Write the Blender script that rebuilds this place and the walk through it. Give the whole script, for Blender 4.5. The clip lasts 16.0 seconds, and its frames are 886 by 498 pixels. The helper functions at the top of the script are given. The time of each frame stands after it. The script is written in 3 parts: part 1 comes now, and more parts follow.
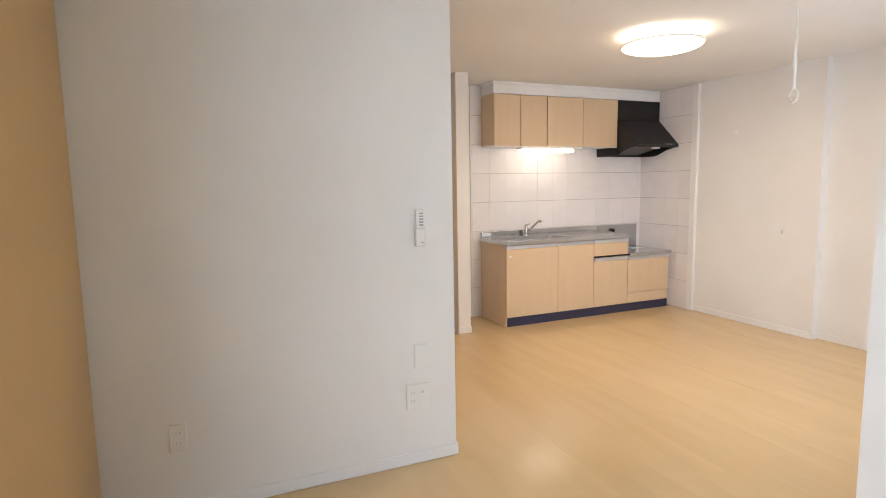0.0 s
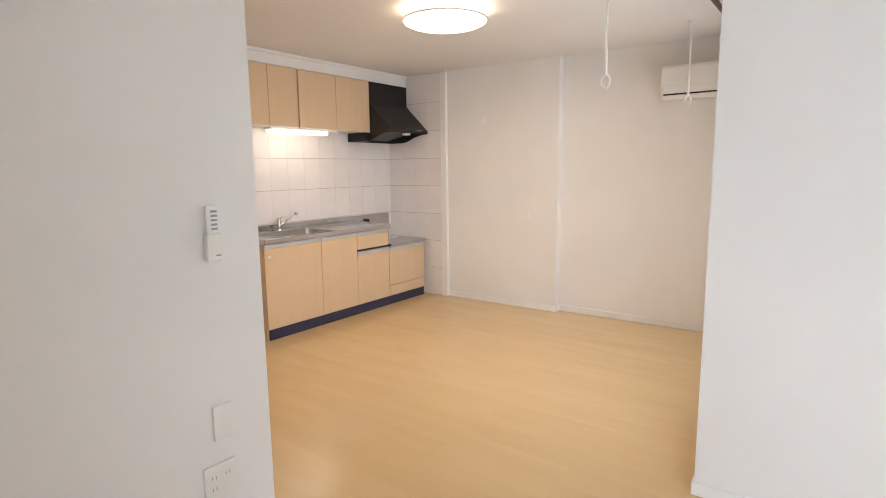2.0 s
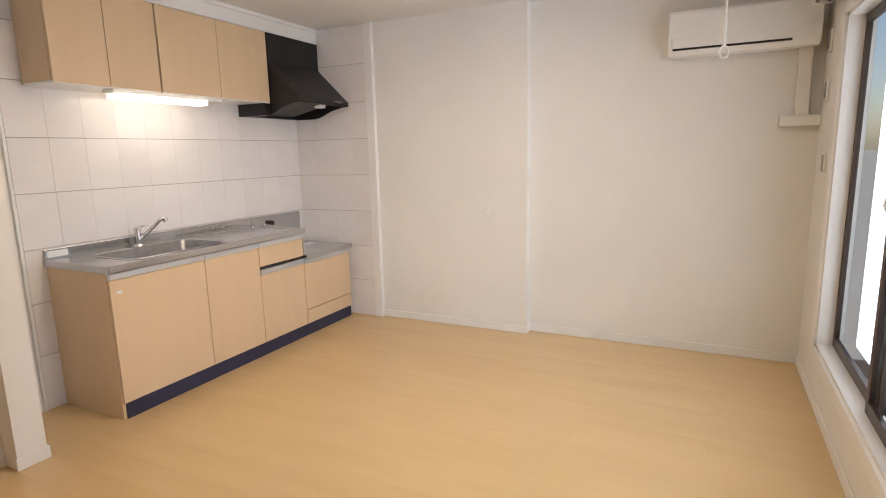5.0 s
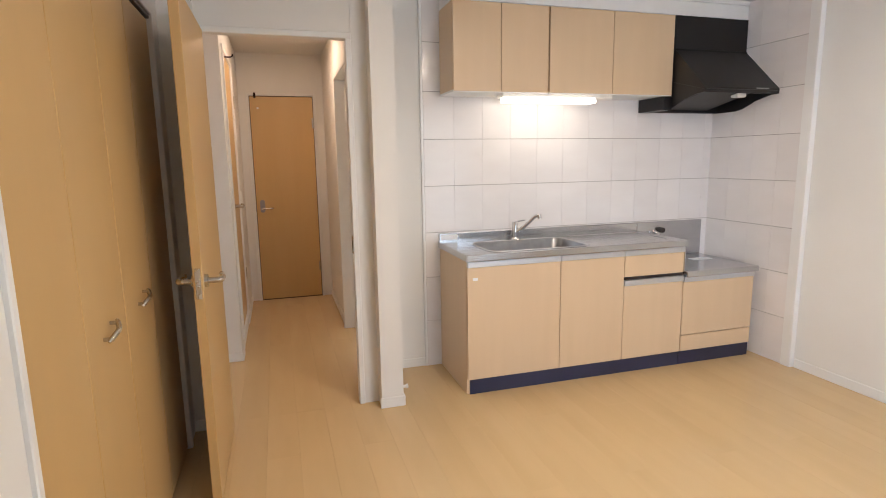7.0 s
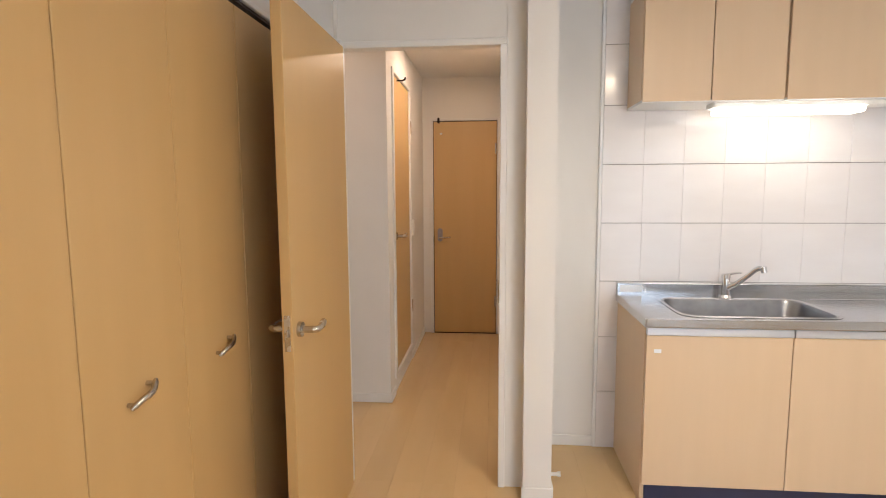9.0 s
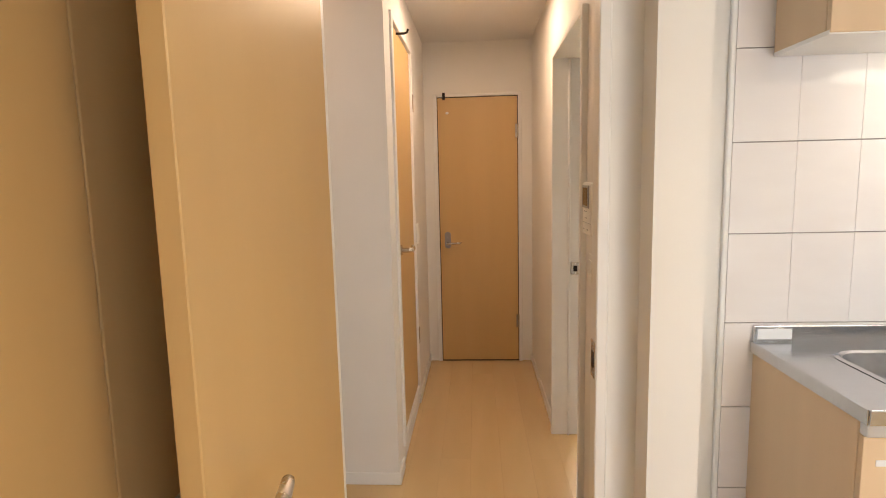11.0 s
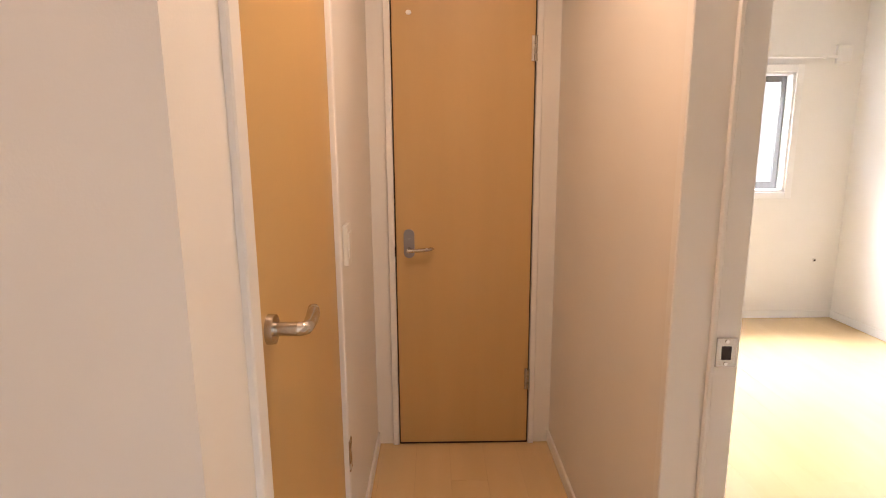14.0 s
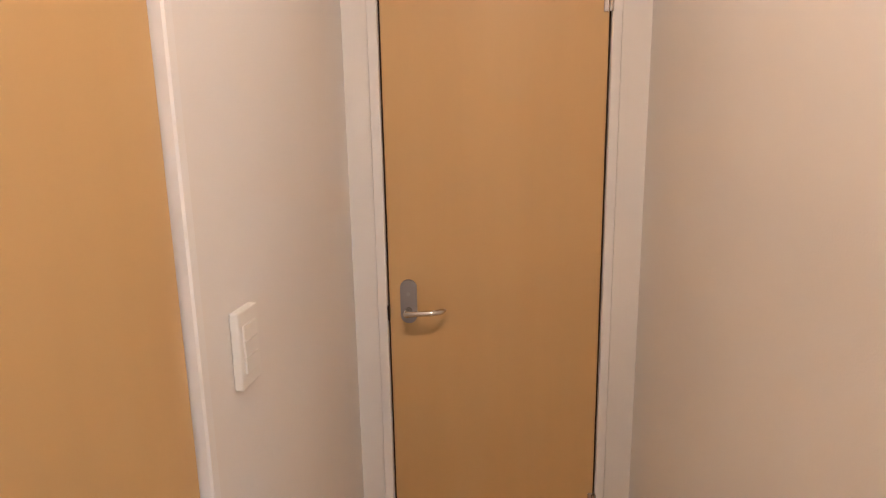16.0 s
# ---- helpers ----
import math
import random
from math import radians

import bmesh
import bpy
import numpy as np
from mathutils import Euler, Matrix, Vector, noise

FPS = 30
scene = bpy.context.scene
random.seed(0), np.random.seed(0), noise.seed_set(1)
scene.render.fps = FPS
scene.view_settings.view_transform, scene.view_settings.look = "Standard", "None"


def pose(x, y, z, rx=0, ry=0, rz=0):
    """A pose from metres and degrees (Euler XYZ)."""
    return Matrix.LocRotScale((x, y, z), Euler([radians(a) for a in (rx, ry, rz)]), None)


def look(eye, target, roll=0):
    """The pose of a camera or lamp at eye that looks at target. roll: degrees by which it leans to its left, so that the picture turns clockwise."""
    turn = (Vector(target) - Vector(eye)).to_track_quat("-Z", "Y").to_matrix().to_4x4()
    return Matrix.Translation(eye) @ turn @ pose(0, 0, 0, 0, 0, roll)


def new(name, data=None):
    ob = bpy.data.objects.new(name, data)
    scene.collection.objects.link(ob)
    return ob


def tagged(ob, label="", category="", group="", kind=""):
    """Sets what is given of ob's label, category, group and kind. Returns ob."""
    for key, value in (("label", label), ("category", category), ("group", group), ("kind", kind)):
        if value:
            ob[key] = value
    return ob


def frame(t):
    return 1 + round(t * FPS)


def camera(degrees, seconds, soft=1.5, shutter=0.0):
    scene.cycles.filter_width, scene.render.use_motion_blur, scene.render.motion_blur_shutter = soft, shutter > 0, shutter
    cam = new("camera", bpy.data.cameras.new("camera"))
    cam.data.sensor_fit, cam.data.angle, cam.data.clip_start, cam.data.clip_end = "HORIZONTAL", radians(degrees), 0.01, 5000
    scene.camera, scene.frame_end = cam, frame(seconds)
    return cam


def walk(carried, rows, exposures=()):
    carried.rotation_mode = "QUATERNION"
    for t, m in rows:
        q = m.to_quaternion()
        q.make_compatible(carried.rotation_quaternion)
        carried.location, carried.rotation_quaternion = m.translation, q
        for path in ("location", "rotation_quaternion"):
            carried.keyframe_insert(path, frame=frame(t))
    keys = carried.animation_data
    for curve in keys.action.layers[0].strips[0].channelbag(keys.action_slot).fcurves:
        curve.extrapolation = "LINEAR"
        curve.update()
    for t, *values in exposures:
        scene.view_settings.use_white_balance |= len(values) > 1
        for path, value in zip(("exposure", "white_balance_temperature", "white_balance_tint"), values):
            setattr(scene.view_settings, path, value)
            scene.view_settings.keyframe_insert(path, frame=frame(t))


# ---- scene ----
cam = camera(78.2, 16.0, 1.0)

PATH = [
    (0, (0.202, 0.622, 1.4), (0.978, 2.45, 1.166), -1.0),
    (0.5, (0.11, 0.758, 1.402), (1.125, 2.462, 1.143), -0.5),
    (1, (0.104, 0.984, 1.393), (1.362, 2.515, 1.12), -0.5),
    (1.5, (0.117, 1.221, 1.39), (1.561, 2.576, 1.113), -0.6),
    (2, (0.164, 1.455, 1.391), (1.758, 2.628, 1.1), -0.7),
    (2.5, (0.237, 1.731, 1.39), (1.954, 2.708, 1.082), -1.1),
    (3, (0.319, 1.986, 1.38), (2.121, 2.791, 1.055), -1.0),
    (3.2, (0.365, 2.105, 1.376), (2.198, 2.833, 1.043), -1.0),
    (5.3, (1.194, 2.436, 1.374), (2.917, 3.387, 1.018), -1.6),
    (5.5, (1.234, 2.433, 1.359), (2.882, 3.512, 1.015), -1.7),
    (6, (1.393, 2.418, 1.375), (2.754, 3.844, 1.04), -0.9),
    (6.5, (1.589, 2.38, 1.373), (2.56, 4.098, 1.048), -1.0),
    (7, (1.792, 2.311, 1.378), (2.362, 4.201, 1.054), -0.9),
    (7.5, (1.926, 2.372, 1.387), (2.145, 4.336, 1.078), -1.0),
    (8, (2.064, 2.48, 1.393), (2.03, 4.46, 1.107), -0.9),
    (8.2, (2.114, 2.524, 1.392), (2.021, 4.504, 1.126), -0.5),
    (8.5, (2.174, 2.628, 1.394), (2.029, 4.607, 1.146), -0.6),
    (9, (2.145, 2.848, 1.393), (1.964, 4.828, 1.17), -0.3),
    (9.2, (2.119, 2.952, 1.404), (1.93, 4.932, 1.194), -0.2),
    (11.3, (1.829, 4.026, 1.412), (1.722, 6.005, 1.145), -1.4),
    (11.5, (1.803, 4.140, 1.410), (1.708, 6.118, 1.135), -1.3),
    (12, (1.75, 4.448, 1.404), (1.664, 6.425, 1.112), -1.2),
    (12.5, (1.75, 4.724, 1.384), (1.683, 6.7, 1.085), -1.1),
    (13, (1.758, 5.034, 1.397), (1.732, 7.005, 1.06), -0.7),
    (13.5, (1.738, 5.356, 1.396), (1.735, 7.323, 1.036), -0.5),
    (14, (1.768, 5.648, 1.366), (1.792, 7.612, 0.993), -0.4),
    (14.5, (1.794, 5.918, 1.356), (1.848, 7.88, 0.97), -0.8),
    (15.2, (1.776, 6.294, 1.381), (1.848, 8.257, 1.005), -1.0),
    (15.6, (1.844, 6.401, 1.375), (1.84, 8.369, 1.02), -1.3),
    (16, (1.881, 6.497, 1.373), (1.706, 8.456, 1.01), -1.0),
]
walk(cam, [(t, look(eye, target, roll)) for t, eye, target, roll in PATH],
     exposures=[(0, -0.29, 6560, 15), (1.0, -0.42, 6720, 16), (3.2, -0.40, 6720, 16), (5.5, -0.43, 6460, 14), (7.0, -0.29, 6150, 13), (8.5, -0.18, 6100, 13),
                (9.2, -0.14, 6200, 12), (11.5, 0.03, 6600, 11), (12.5, 0.14, 7050, 11), (13.0, 0.16, 7250, 16), (13.5, 0.14, 7200, 20), (14.0, 0.15, 6700, 20),
                (15.0, 0.29, 6650, 15), (15.5, 0.31, 6560, 16), (16.0, 0.33, 5560, 14)])

# ---- daylight and lamps ----
world = bpy.data.worlds.new("sky")
scene.world = world
world.use_nodes = True
sky = world.node_tree.nodes.new("ShaderNodeTexSky")
sky.sky_type = "NISHITA"
sky.sun_disc = False
sky.sun_elevation, sky.sun_rotation = radians(48), radians(163)
world.node_tree.links.new(sky.outputs[0], world.node_tree.nodes["Background"].inputs[0])
world.node_tree.nodes["Background"].inputs[1].default_value = 0.12
sun = new("sun", bpy.data.lights.new("sun", "SUN"))
sun.data.energy, sun.data.angle, sun.data.color = 4.5, radians(3), (1.0, 0.95, 0.88)
sun.matrix_world = look((2, -6, 7.5), (0, 0.5, 0))


def window_light(name, x, y, z, w, h, tilt, turn, power, color=(0.74, 0.86, 1.0)):
    """Sky light coming in through a window opening."""
    d = bpy.data.lights.new(name, "AREA")
    d.shape, d.size, d.size_y, d.energy, d.color = "RECTANGLE", w, h, power, color
    ob = new(name, d)
    ob.matrix_world = pose(x, y, z, tilt, 0, turn)
    return ob


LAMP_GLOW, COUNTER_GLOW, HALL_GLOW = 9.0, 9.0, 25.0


def lamp_light(name, x, y, z, size, power, color):
    """The downward light of a ceiling lamp, just under its shade."""
    d = bpy.data.lights.new(name, "AREA")
    d.shape, d.size, d.energy, d.color = "DISK", size, power, color
    new(name, d).matrix_world = pose(x, y, z)


lamp_light("ceiling_lamp_light", 3.13, 3.60, 2.275, 0.45, 23, (1.0, 0.80, 0.56))
# Next lamp is an unseen fill, added to warm the wall by the entrance.
lamp_light("entrance_fill_light", 1.00, 5.80, 2.38, 0.14, 2.2, (1.0, 0.62, 0.38))
lamp_light("hall_light", 1.90, 6.75, 2.38, 0.14, 10.5, (1.0, 0.71, 0.49))
window_light("skylight_start", -0.95, 0.00, 1.70, 1.8, 1.3, 72, -50, 98)
window_light("skylight_balcony", 3.62, 1.72, 1.15, 1.6, 1.6, 90, 0, 21, (0.85, 0.92, 1.0))
window_light("skylight_bedroom", 3.62, 10.75, 2.60, 1.7, 1.2, 62, 180, 690, (0.90, 0.95, 1.0))


# ---- materials ----
def material(name):
    m = bpy.data.materials.new(name)
    m.use_nodes = True
    n = m.node_tree.nodes
    return m, n, m.node_tree.links, n["Principled BSDF"]


def surface(name, c1, c2, rough=0.5, metal=0.0, scale=(3, 3, 3), fine=120.0, bump=0.03, rough_var=0.06, spread=0.0, coat=0.0):
    """A paint, plastic, metal or wood: a coarse stretched tone, a fine grain in the relief, slight gloss variation."""
    m, n, l, b = material(name)
    tc = n.new("ShaderNodeTexCoord")
    mp = n.new("ShaderNodeMapping")
    mp.inputs["Scale"].default_value = scale
    l.new(tc.outputs["Object"], mp.inputs[0])
    vec = mp.outputs[0]
    info = n.new("ShaderNodeObjectInfo")
    add = n.new("ShaderNodeVectorMath")
    add.operation = "MULTIPLY_ADD"
    add.inputs[1].default_value = (1, 1, 1)
    comb = n.new("ShaderNodeCombineXYZ")
    mul = n.new("ShaderNodeMath")
    mul.operation = "MULTIPLY"
    mul.inputs[1].default_value = 37.0
    l.new(info.outputs["Random"], mul.inputs[0])
    for i in range(3):
        l.new(mul.outputs[0], comb.inputs[i])
    l.new(vec, add.inputs[0])
    l.new(comb.outputs[0], add.inputs[2])
    nz = n.new("ShaderNodeTexNoise")
    nz.inputs["Scale"].default_value = 1.0
    nz.inputs["Detail"].default_value = 6
    l.new(add.outputs[0], nz.inputs["Vector"])
    ramp = n.new("ShaderNodeValToRGB")
    ramp.color_ramp.elements[0].position, ramp.color_ramp.elements[1].position = 0.3, 0.7
    ramp.color_ramp.elements[0].color = (*c1, 1)
    ramp.color_ramp.elements[1].color = (*c2, 1)
    l.new(nz.outputs[0], ramp.inputs[0])
    col = ramp.outputs[0]
    if spread:
        hsv = n.new("ShaderNodeHueSaturation")
        mr = n.new("ShaderNodeMapRange")
        mr.inputs["To Min"].default_value, mr.inputs["To Max"].default_value = 1 - spread, 1 + spread
        l.new(info.outputs["Random"], mr.inputs[0])
        l.new(mr.outputs[0], hsv.inputs["Value"])
        l.new(col, hsv.inputs["Color"])
        col = hsv.outputs[0]
    l.new(col, b.inputs["Base Color"])
    fn = n.new("ShaderNodeTexNoise")
    fn.inputs["Scale"].default_value = fine
    fn.inputs["Detail"].default_value = 3
    l.new(tc.outputs["Object"], fn.inputs["Vector"])
    rr = n.new("ShaderNodeMapRange")
    rr.inputs["To Min"].default_value, rr.inputs["To Max"].default_value = rough - rough_var, rough + rough_var
    l.new(nz.outputs[0], rr.inputs[0])
    l.new(rr.outputs[0], b.inputs["Roughness"])
    if bump:
        bp = n.new("ShaderNodeBump")
        bp.inputs["Strength"].default_value = bump
        bp.inputs["Distance"].default_value = 0.002
        l.new(fn.outputs[0], bp.inputs["Height"])
        l.new(bp.outputs[0], b.inputs["Normal"])
    b.inputs["Metallic"].default_value = metal
    b.inputs["Coat Weight"].default_value = coat
    return m


def glow(name, color, strength):
    m, n, l, b = material(name)
    b.inputs["Base Color"].default_value = (0.85, 0.85, 0.83, 1)
    b.inputs["Emission Color"].default_value = (*color, 1)
    b.inputs["Emission Strength"].default_value = strength
    return m


PLATE = surface("matte_zinc", (0.30, 0.29, 0.30), (0.36, 0.35, 0.36), 0.45, 0.6)
WALLPAPER = surface("wallpaper", (0.77, 0.755, 0.725), (0.82, 0.805, 0.775), 0.75, 0, (1.5, 1.5, 1.5), 260, 0.13)
CEILING = surface("ceiling_paper", (0.77, 0.76, 0.74), (0.81, 0.80, 0.78), 0.8, 0, (1.5, 1.5, 1.5), 220, 0.25)
TRIM = surface("white_trim", (0.78, 0.775, 0.76), (0.83, 0.825, 0.81), 0.42, 0, (4, 4, 4), 150, 0.03)
PLASTIC = surface("white_plastic", (0.78, 0.77, 0.73), (0.82, 0.81, 0.77), 0.35, 0, (6, 6, 6), 200, 0.02)
BUTTON = surface("grey_plastic", (0.30, 0.30, 0.31), (0.36, 0.36, 0.37), 0.4)
SCREEN = surface("dark_screen", (0.02, 0.015, 0.015), (0.03, 0.02, 0.02), 0.12, bump=0)
FLOOR = surface("floor_wood", (0.63, 0.452, 0.235), (0.675, 0.49, 0.262), 0.17, 0, (8, 1.3, 4), 40, 0.02, 0.05, 0.008)
DOORWOOD = surface("door_wood", (0.572, 0.372, 0.155), (0.598, 0.394, 0.169), 0.40, 0, (11, 11, 0.9), 140, 0.05, 0.05)
CABWOOD = surface("cabinet_wood", (0.655, 0.485, 0.31), (0.685, 0.51, 0.33), 0.38, 0, (12, 12, 1.0), 140, 0.04, 0.05)
NAVY = surface("navy_kick", (0.018, 0.022, 0.055), (0.028, 0.032, 0.075), 0.4)
BLACK = surface("black_enamel", (0.006, 0.005, 0.006), (0.010, 0.009, 0.010), 0.42, 0, (6, 6, 6), 90, 0.02)
# Dark fill: painted shade in door gaps, and dark joints under the floorboards.
GAP = surface("dark_gap_fill", (0.03, 0.018, 0.012), (0.045, 0.025, 0.015), 0.7)
STEEL = surface("stainless", (0.53, 0.54, 0.565), (0.58, 0.59, 0.615), 0.21, 1.0, (2, 60, 20), 300, 0.03, 0.025)
# Stainless again, coloured darker to imitate the bowl's dark reflections.
STEEL_SHADED = surface("stainless_bowl_shaded", (0.30, 0.305, 0.32), (0.38, 0.385, 0.40), 0.30, 1.0, (20, 20, 20), 300, 0.04, 0.05)
ALU = surface("aluminium_rail", (0.62, 0.65, 0.70), (0.70, 0.73, 0.78), 0.35, 0.9, (2, 20, 20), 200, 0.02)
CHROME = surface("chrome", (0.75, 0.75, 0.76), (0.82, 0.82, 0.83), 0.10, 1.0, bump=0, rough_var=0.03)
NICKEL = surface("satin_nickel", (0.52, 0.49, 0.45), (0.60, 0.57, 0.53), 0.26, 1.0, (20, 20, 20), 300, 0.02)
TILE = surface("glazed_tile", (0.79, 0.75, 0.735), (0.83, 0.795, 0.78), 0.11, 0, (3, 3, 9), 60, 0.03, 0.05, 0.02)
GROUT = surface("grout", (0.36, 0.33, 0.31), (0.44, 0.40, 0.38), 0.85, 0, (9, 9, 9), 300, 0.2)
BROWNSASH = surface("brown_sash", (0.035, 0.020, 0.015), (0.05, 0.03, 0.022), 0.35, 0.3)
GREYSASH = surface("grey_sash", (0.22, 0.22, 0.225), (0.27, 0.27, 0.275), 0.35, 0.6)
PAPER = surface("paper_label", (0.75, 0.77, 0.80), (0.82, 0.84, 0.86), 0.6)
CEMENT = surface("pale_render", (0.78, 0.78, 0.78), (0.84, 0.84, 0.84), 0.85, 0, (0.6, 0.6, 0.6), 40, 0.2)
MAUVE = surface("mauve_paint", (0.55, 0.38, 0.58), (0.60, 0.43, 0.63), 0.6)
EARTH = surface("ground_gravel", (0.25, 0.24, 0.22), (0.34, 0.33, 0.30), 0.9, 0, (2, 2, 2), 30, 0.4)
LAMP = glow("lamp_shade", (1.0, 0.83, 0.62), LAMP_GLOW)
TUBE = glow("counter_tube", (1.0, 0.88, 0.70), COUNTER_GLOW)
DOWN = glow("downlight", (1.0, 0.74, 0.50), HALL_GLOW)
GLASS, gn, gl, gb = material("window_glass")
gb.inputs["Base Color"].default_value = (0.95, 0.97, 0.97, 1)
gb.inputs["Roughness"].default_value = 0.02
gb.inputs["Transmission Weight"].default_value = 1.0
gb.inputs["IOR"].default_value = 1.02


# ---- mesh helpers ----
def box(bm, lo, hi, bevel=0.0, seg=2):
    t = Matrix.LocRotScale([(a + b) / 2 for a, b in zip(lo, hi)], None, [abs(b - a) for a, b in zip(lo, hi)])
    vs = bmesh.ops.create_cube(bm, size=1, matrix=t)["verts"]
    if bevel:
        es = list({e for v in vs for e in v.link_edges})
        bmesh.ops.bevel(bm, geom=es, offset=bevel, segments=seg, affect="EDGES", profile=0.5)
    return bm


def rod(bm, p, q, r, r2=None, seg=20):
    p, q = Vector(p), Vector(q)
    d = q - p
    m = Matrix.Translation((p + q) / 2) @ d.to_track_quat("Z", "Y").to_matrix().to_4x4()
    bmesh.ops.create_cone(bm, cap_ends=True, segments=seg, radius1=r, radius2=r if r2 is None else r2, depth=d.length, matrix=m)
    return bm


def tube(bm, pts, radii, seg=12, flat=1.0):
    """A rounded sweep along pts; flat squeezes the section upright."""
    rings = []
    pts = [Vector(p) for p in pts]
    for i, p in enumerate(pts):
        d = (pts[min(i + 1, len(pts) - 1)] - pts[max(i - 1, 0)]).normalized()
        side = d.cross(Vector((0, 0, 1)))
        side = side.normalized() if side.length > 1e-4 else Vector((1, 0, 0))
        up = side.cross(d).normalized()
        r = radii[i] if isinstance(radii, (list, tuple)) else radii
        rings.append([bm.verts.new(p + side * r * math.cos(a) + up * r * flat * math.sin(a)) for a in [2 * math.pi * k / seg for k in range(seg)]])
    for a, b in zip(rings, rings[1:]):
        for k in range(seg):
            bm.faces.new((a[k], a[(k + 1) % seg], b[(k + 1) % seg], b[k]))
    bm.faces.new(rings[0])
    bm.faces.new(list(reversed(rings[-1])))
    return bm


def prism(bm, poly, x0, x1):
    """A slab along x with the outline poly in (y, z)."""
    a = [bm.verts.new((x0, y, z)) for y, z in poly]
    b = [bm.verts.new((x1, y, z)) for y, z in poly]
    n = len(poly)
    bm.faces.new(a)
    bm.faces.new(list(reversed(b)))
    for i in range(n):
        bm.faces.new((a[i], b[i], b[(i + 1) % n], a[(i + 1) % n]))
    return bm


def part(name, bm, mat, parent=None, label="", smooth=False):
    bmesh.ops.recalc_face_normals(bm, faces=bm.faces)
    me = bpy.data.meshes.new(name)
    bm.to_mesh(me)
    bm.free()
    me.materials.append(mat)
    if smooth:
        for p in me.polygons:
            p.use_smooth = True
        me.set_sharp_from_angle(angle=radians(40))
    ob = new(name, me)
    if parent is not None:
        ob.parent = parent
        ob.matrix_parent_inverse = parent.matrix_world.inverted()
    if label:
        tagged(ob, label)
    return ob


def B(lo, hi, bevel=0.0, seg=2):
    return box(bmesh.new(), lo, hi, bevel, seg)


def thing(name, at, label, category, group="", kind=""):
    ob = new(name)
    ob.location = at
    ob.empty_display_size = 0.05
    bpy.context.view_layer.update()
    return tagged(ob, label, category, group, kind)


def boxes(name, spans, mat, label, category, kind="structure"):
    bm = bmesh.new()
    for lo, hi in spans:
        box(bm, lo, hi)
    return tagged(part(name, bm, mat), label, category, "", kind)


# ---- structure ----
H = 2.40
wl = "white textured wallpaper on a plain wall"
boxes("wall_closet_side", [((-0.40, 3.10, 0), (1.31, 3.20, H))], WALLPAPER, "white wallpapered wall with a remote and sockets", "wall")
boxes("wall_closet_front", [((1.21, 3.20, 0), (1.31, 3.47, H)), ((1.21, 3.47, 2.03), (1.31, 5.05, H)), ((1.21, 5.05, 0), (1.31, 5.2275, H))],
      WALLPAPER, "white wall round the closet opening", "wall")
# Unseen behind the closed doors; added to stop light leaking through their gaps.
boxes("wall_closet_back", [((0.50, 3.20, 0), (0.60, 5.28, H))], WALLPAPER, wl, "wall")
boxes("wall_west", [((-0.40, -1.60, 0), (-0.30, -0.70, H)), ((-0.40, 1.10, 0), (-0.30, 3.10, H)), ((-0.40, -0.70, 0), (-0.30, 1.10, 0.20)), ((-0.40, -0.70, 2.0), (-0.30, 1.10, H))],
      WALLPAPER, "white wall with the window opening of the first room", "wall")
WESTDOOR = tagged(part("sliding_door", B((-0.2985, 1.20, 0.012), (-0.276, 3.088, 2.399), 0.003), DOORWOOD), "tall plain wooden panel against the wall", "panel")
boxes("wall_south_start", [((-0.40, -1.72, 0), (2.65, -1.60, H))], WALLPAPER, wl, "wall")
boxes("wall_partition", [((2.53, -1.60, 0), (2.65, 1.88, H))], WALLPAPER, wl, "wall")
boxes("wall_south", [((2.65, 1.76, 0), (2.75, 1.88, H)), ((4.50, 1.76, 0), (5.165, 1.88, H)), ((2.75, 1.76, 0), (4.50, 1.88, 0.30)),
                     ((2.75, 1.76, 2.0), (4.50, 1.88, H))], WALLPAPER, "white wall with the balcony window", "wall")
boxes("wall_east", [((5.045, 1.88, 0), (5.165, 3.64, H)), ((4.965, 3.64, 0), (5.165, 5.73, H))], WALLPAPER, "white wall with a shallow step in it", "wall")
boxes("wall_kitchen", [((2.41, 5.73, 0), (5.165, 5.85, H))], WALLPAPER, "white wall behind the kitchen", "wall")
boxes("wall_hall_front", [((1.31, 5.228, 0), (1.46, 5.284, H)), ((2.205, 5.28, 0), (2.285, 5.325, H)), ((1.46, 5.2845, 2.03), (2.205, 5.325, H)),
                          ((-0.10, 5.28, 0), (1.31, 5.40, H))], WALLPAPER, "white wall with the hall doorway", "wall")
boxes("wall_hall_right", [((2.285, 5.18, 0), (2.41, 5.99, H)), ((2.285, 6.775, 0), (2.41, 9.78, H)), ((2.285, 5.99, 2.03), (2.41, 6.775, H))],
      WALLPAPER, "white wall ending in a square pillar beside the doorway", "wall")
boxes("wall_hall_left", [((1.37, 6.236, 0), (1.49, 6.43, H)), ((1.37, 7.155, 0), (1.49, 8.10, H)), ((1.37, 6.43, 0), (1.49, 7.155, 0.12)),
                         ((1.37, 6.43, 2.16), (1.49, 7.155, H)), ((-0.10, 6.236, 0), (1.37, 6.356, H))], WALLPAPER, "white hall wall with a jutting corner", "wall")
boxes("wall_hall_end", [((1.49, 7.985, 0), (1.56, 8.10, H)), ((2.21, 7.985, 0), (2.285, 8.10, H)), ((1.56, 7.985, 2.03), (2.21, 8.10, H))],
      WALLPAPER, "white wall round the door at the hall's end", "wall")
boxes("wall_entrance", [((-0.22, 5.28, 0), (-0.10, 6.356, H))], WALLPAPER, wl, "wall")
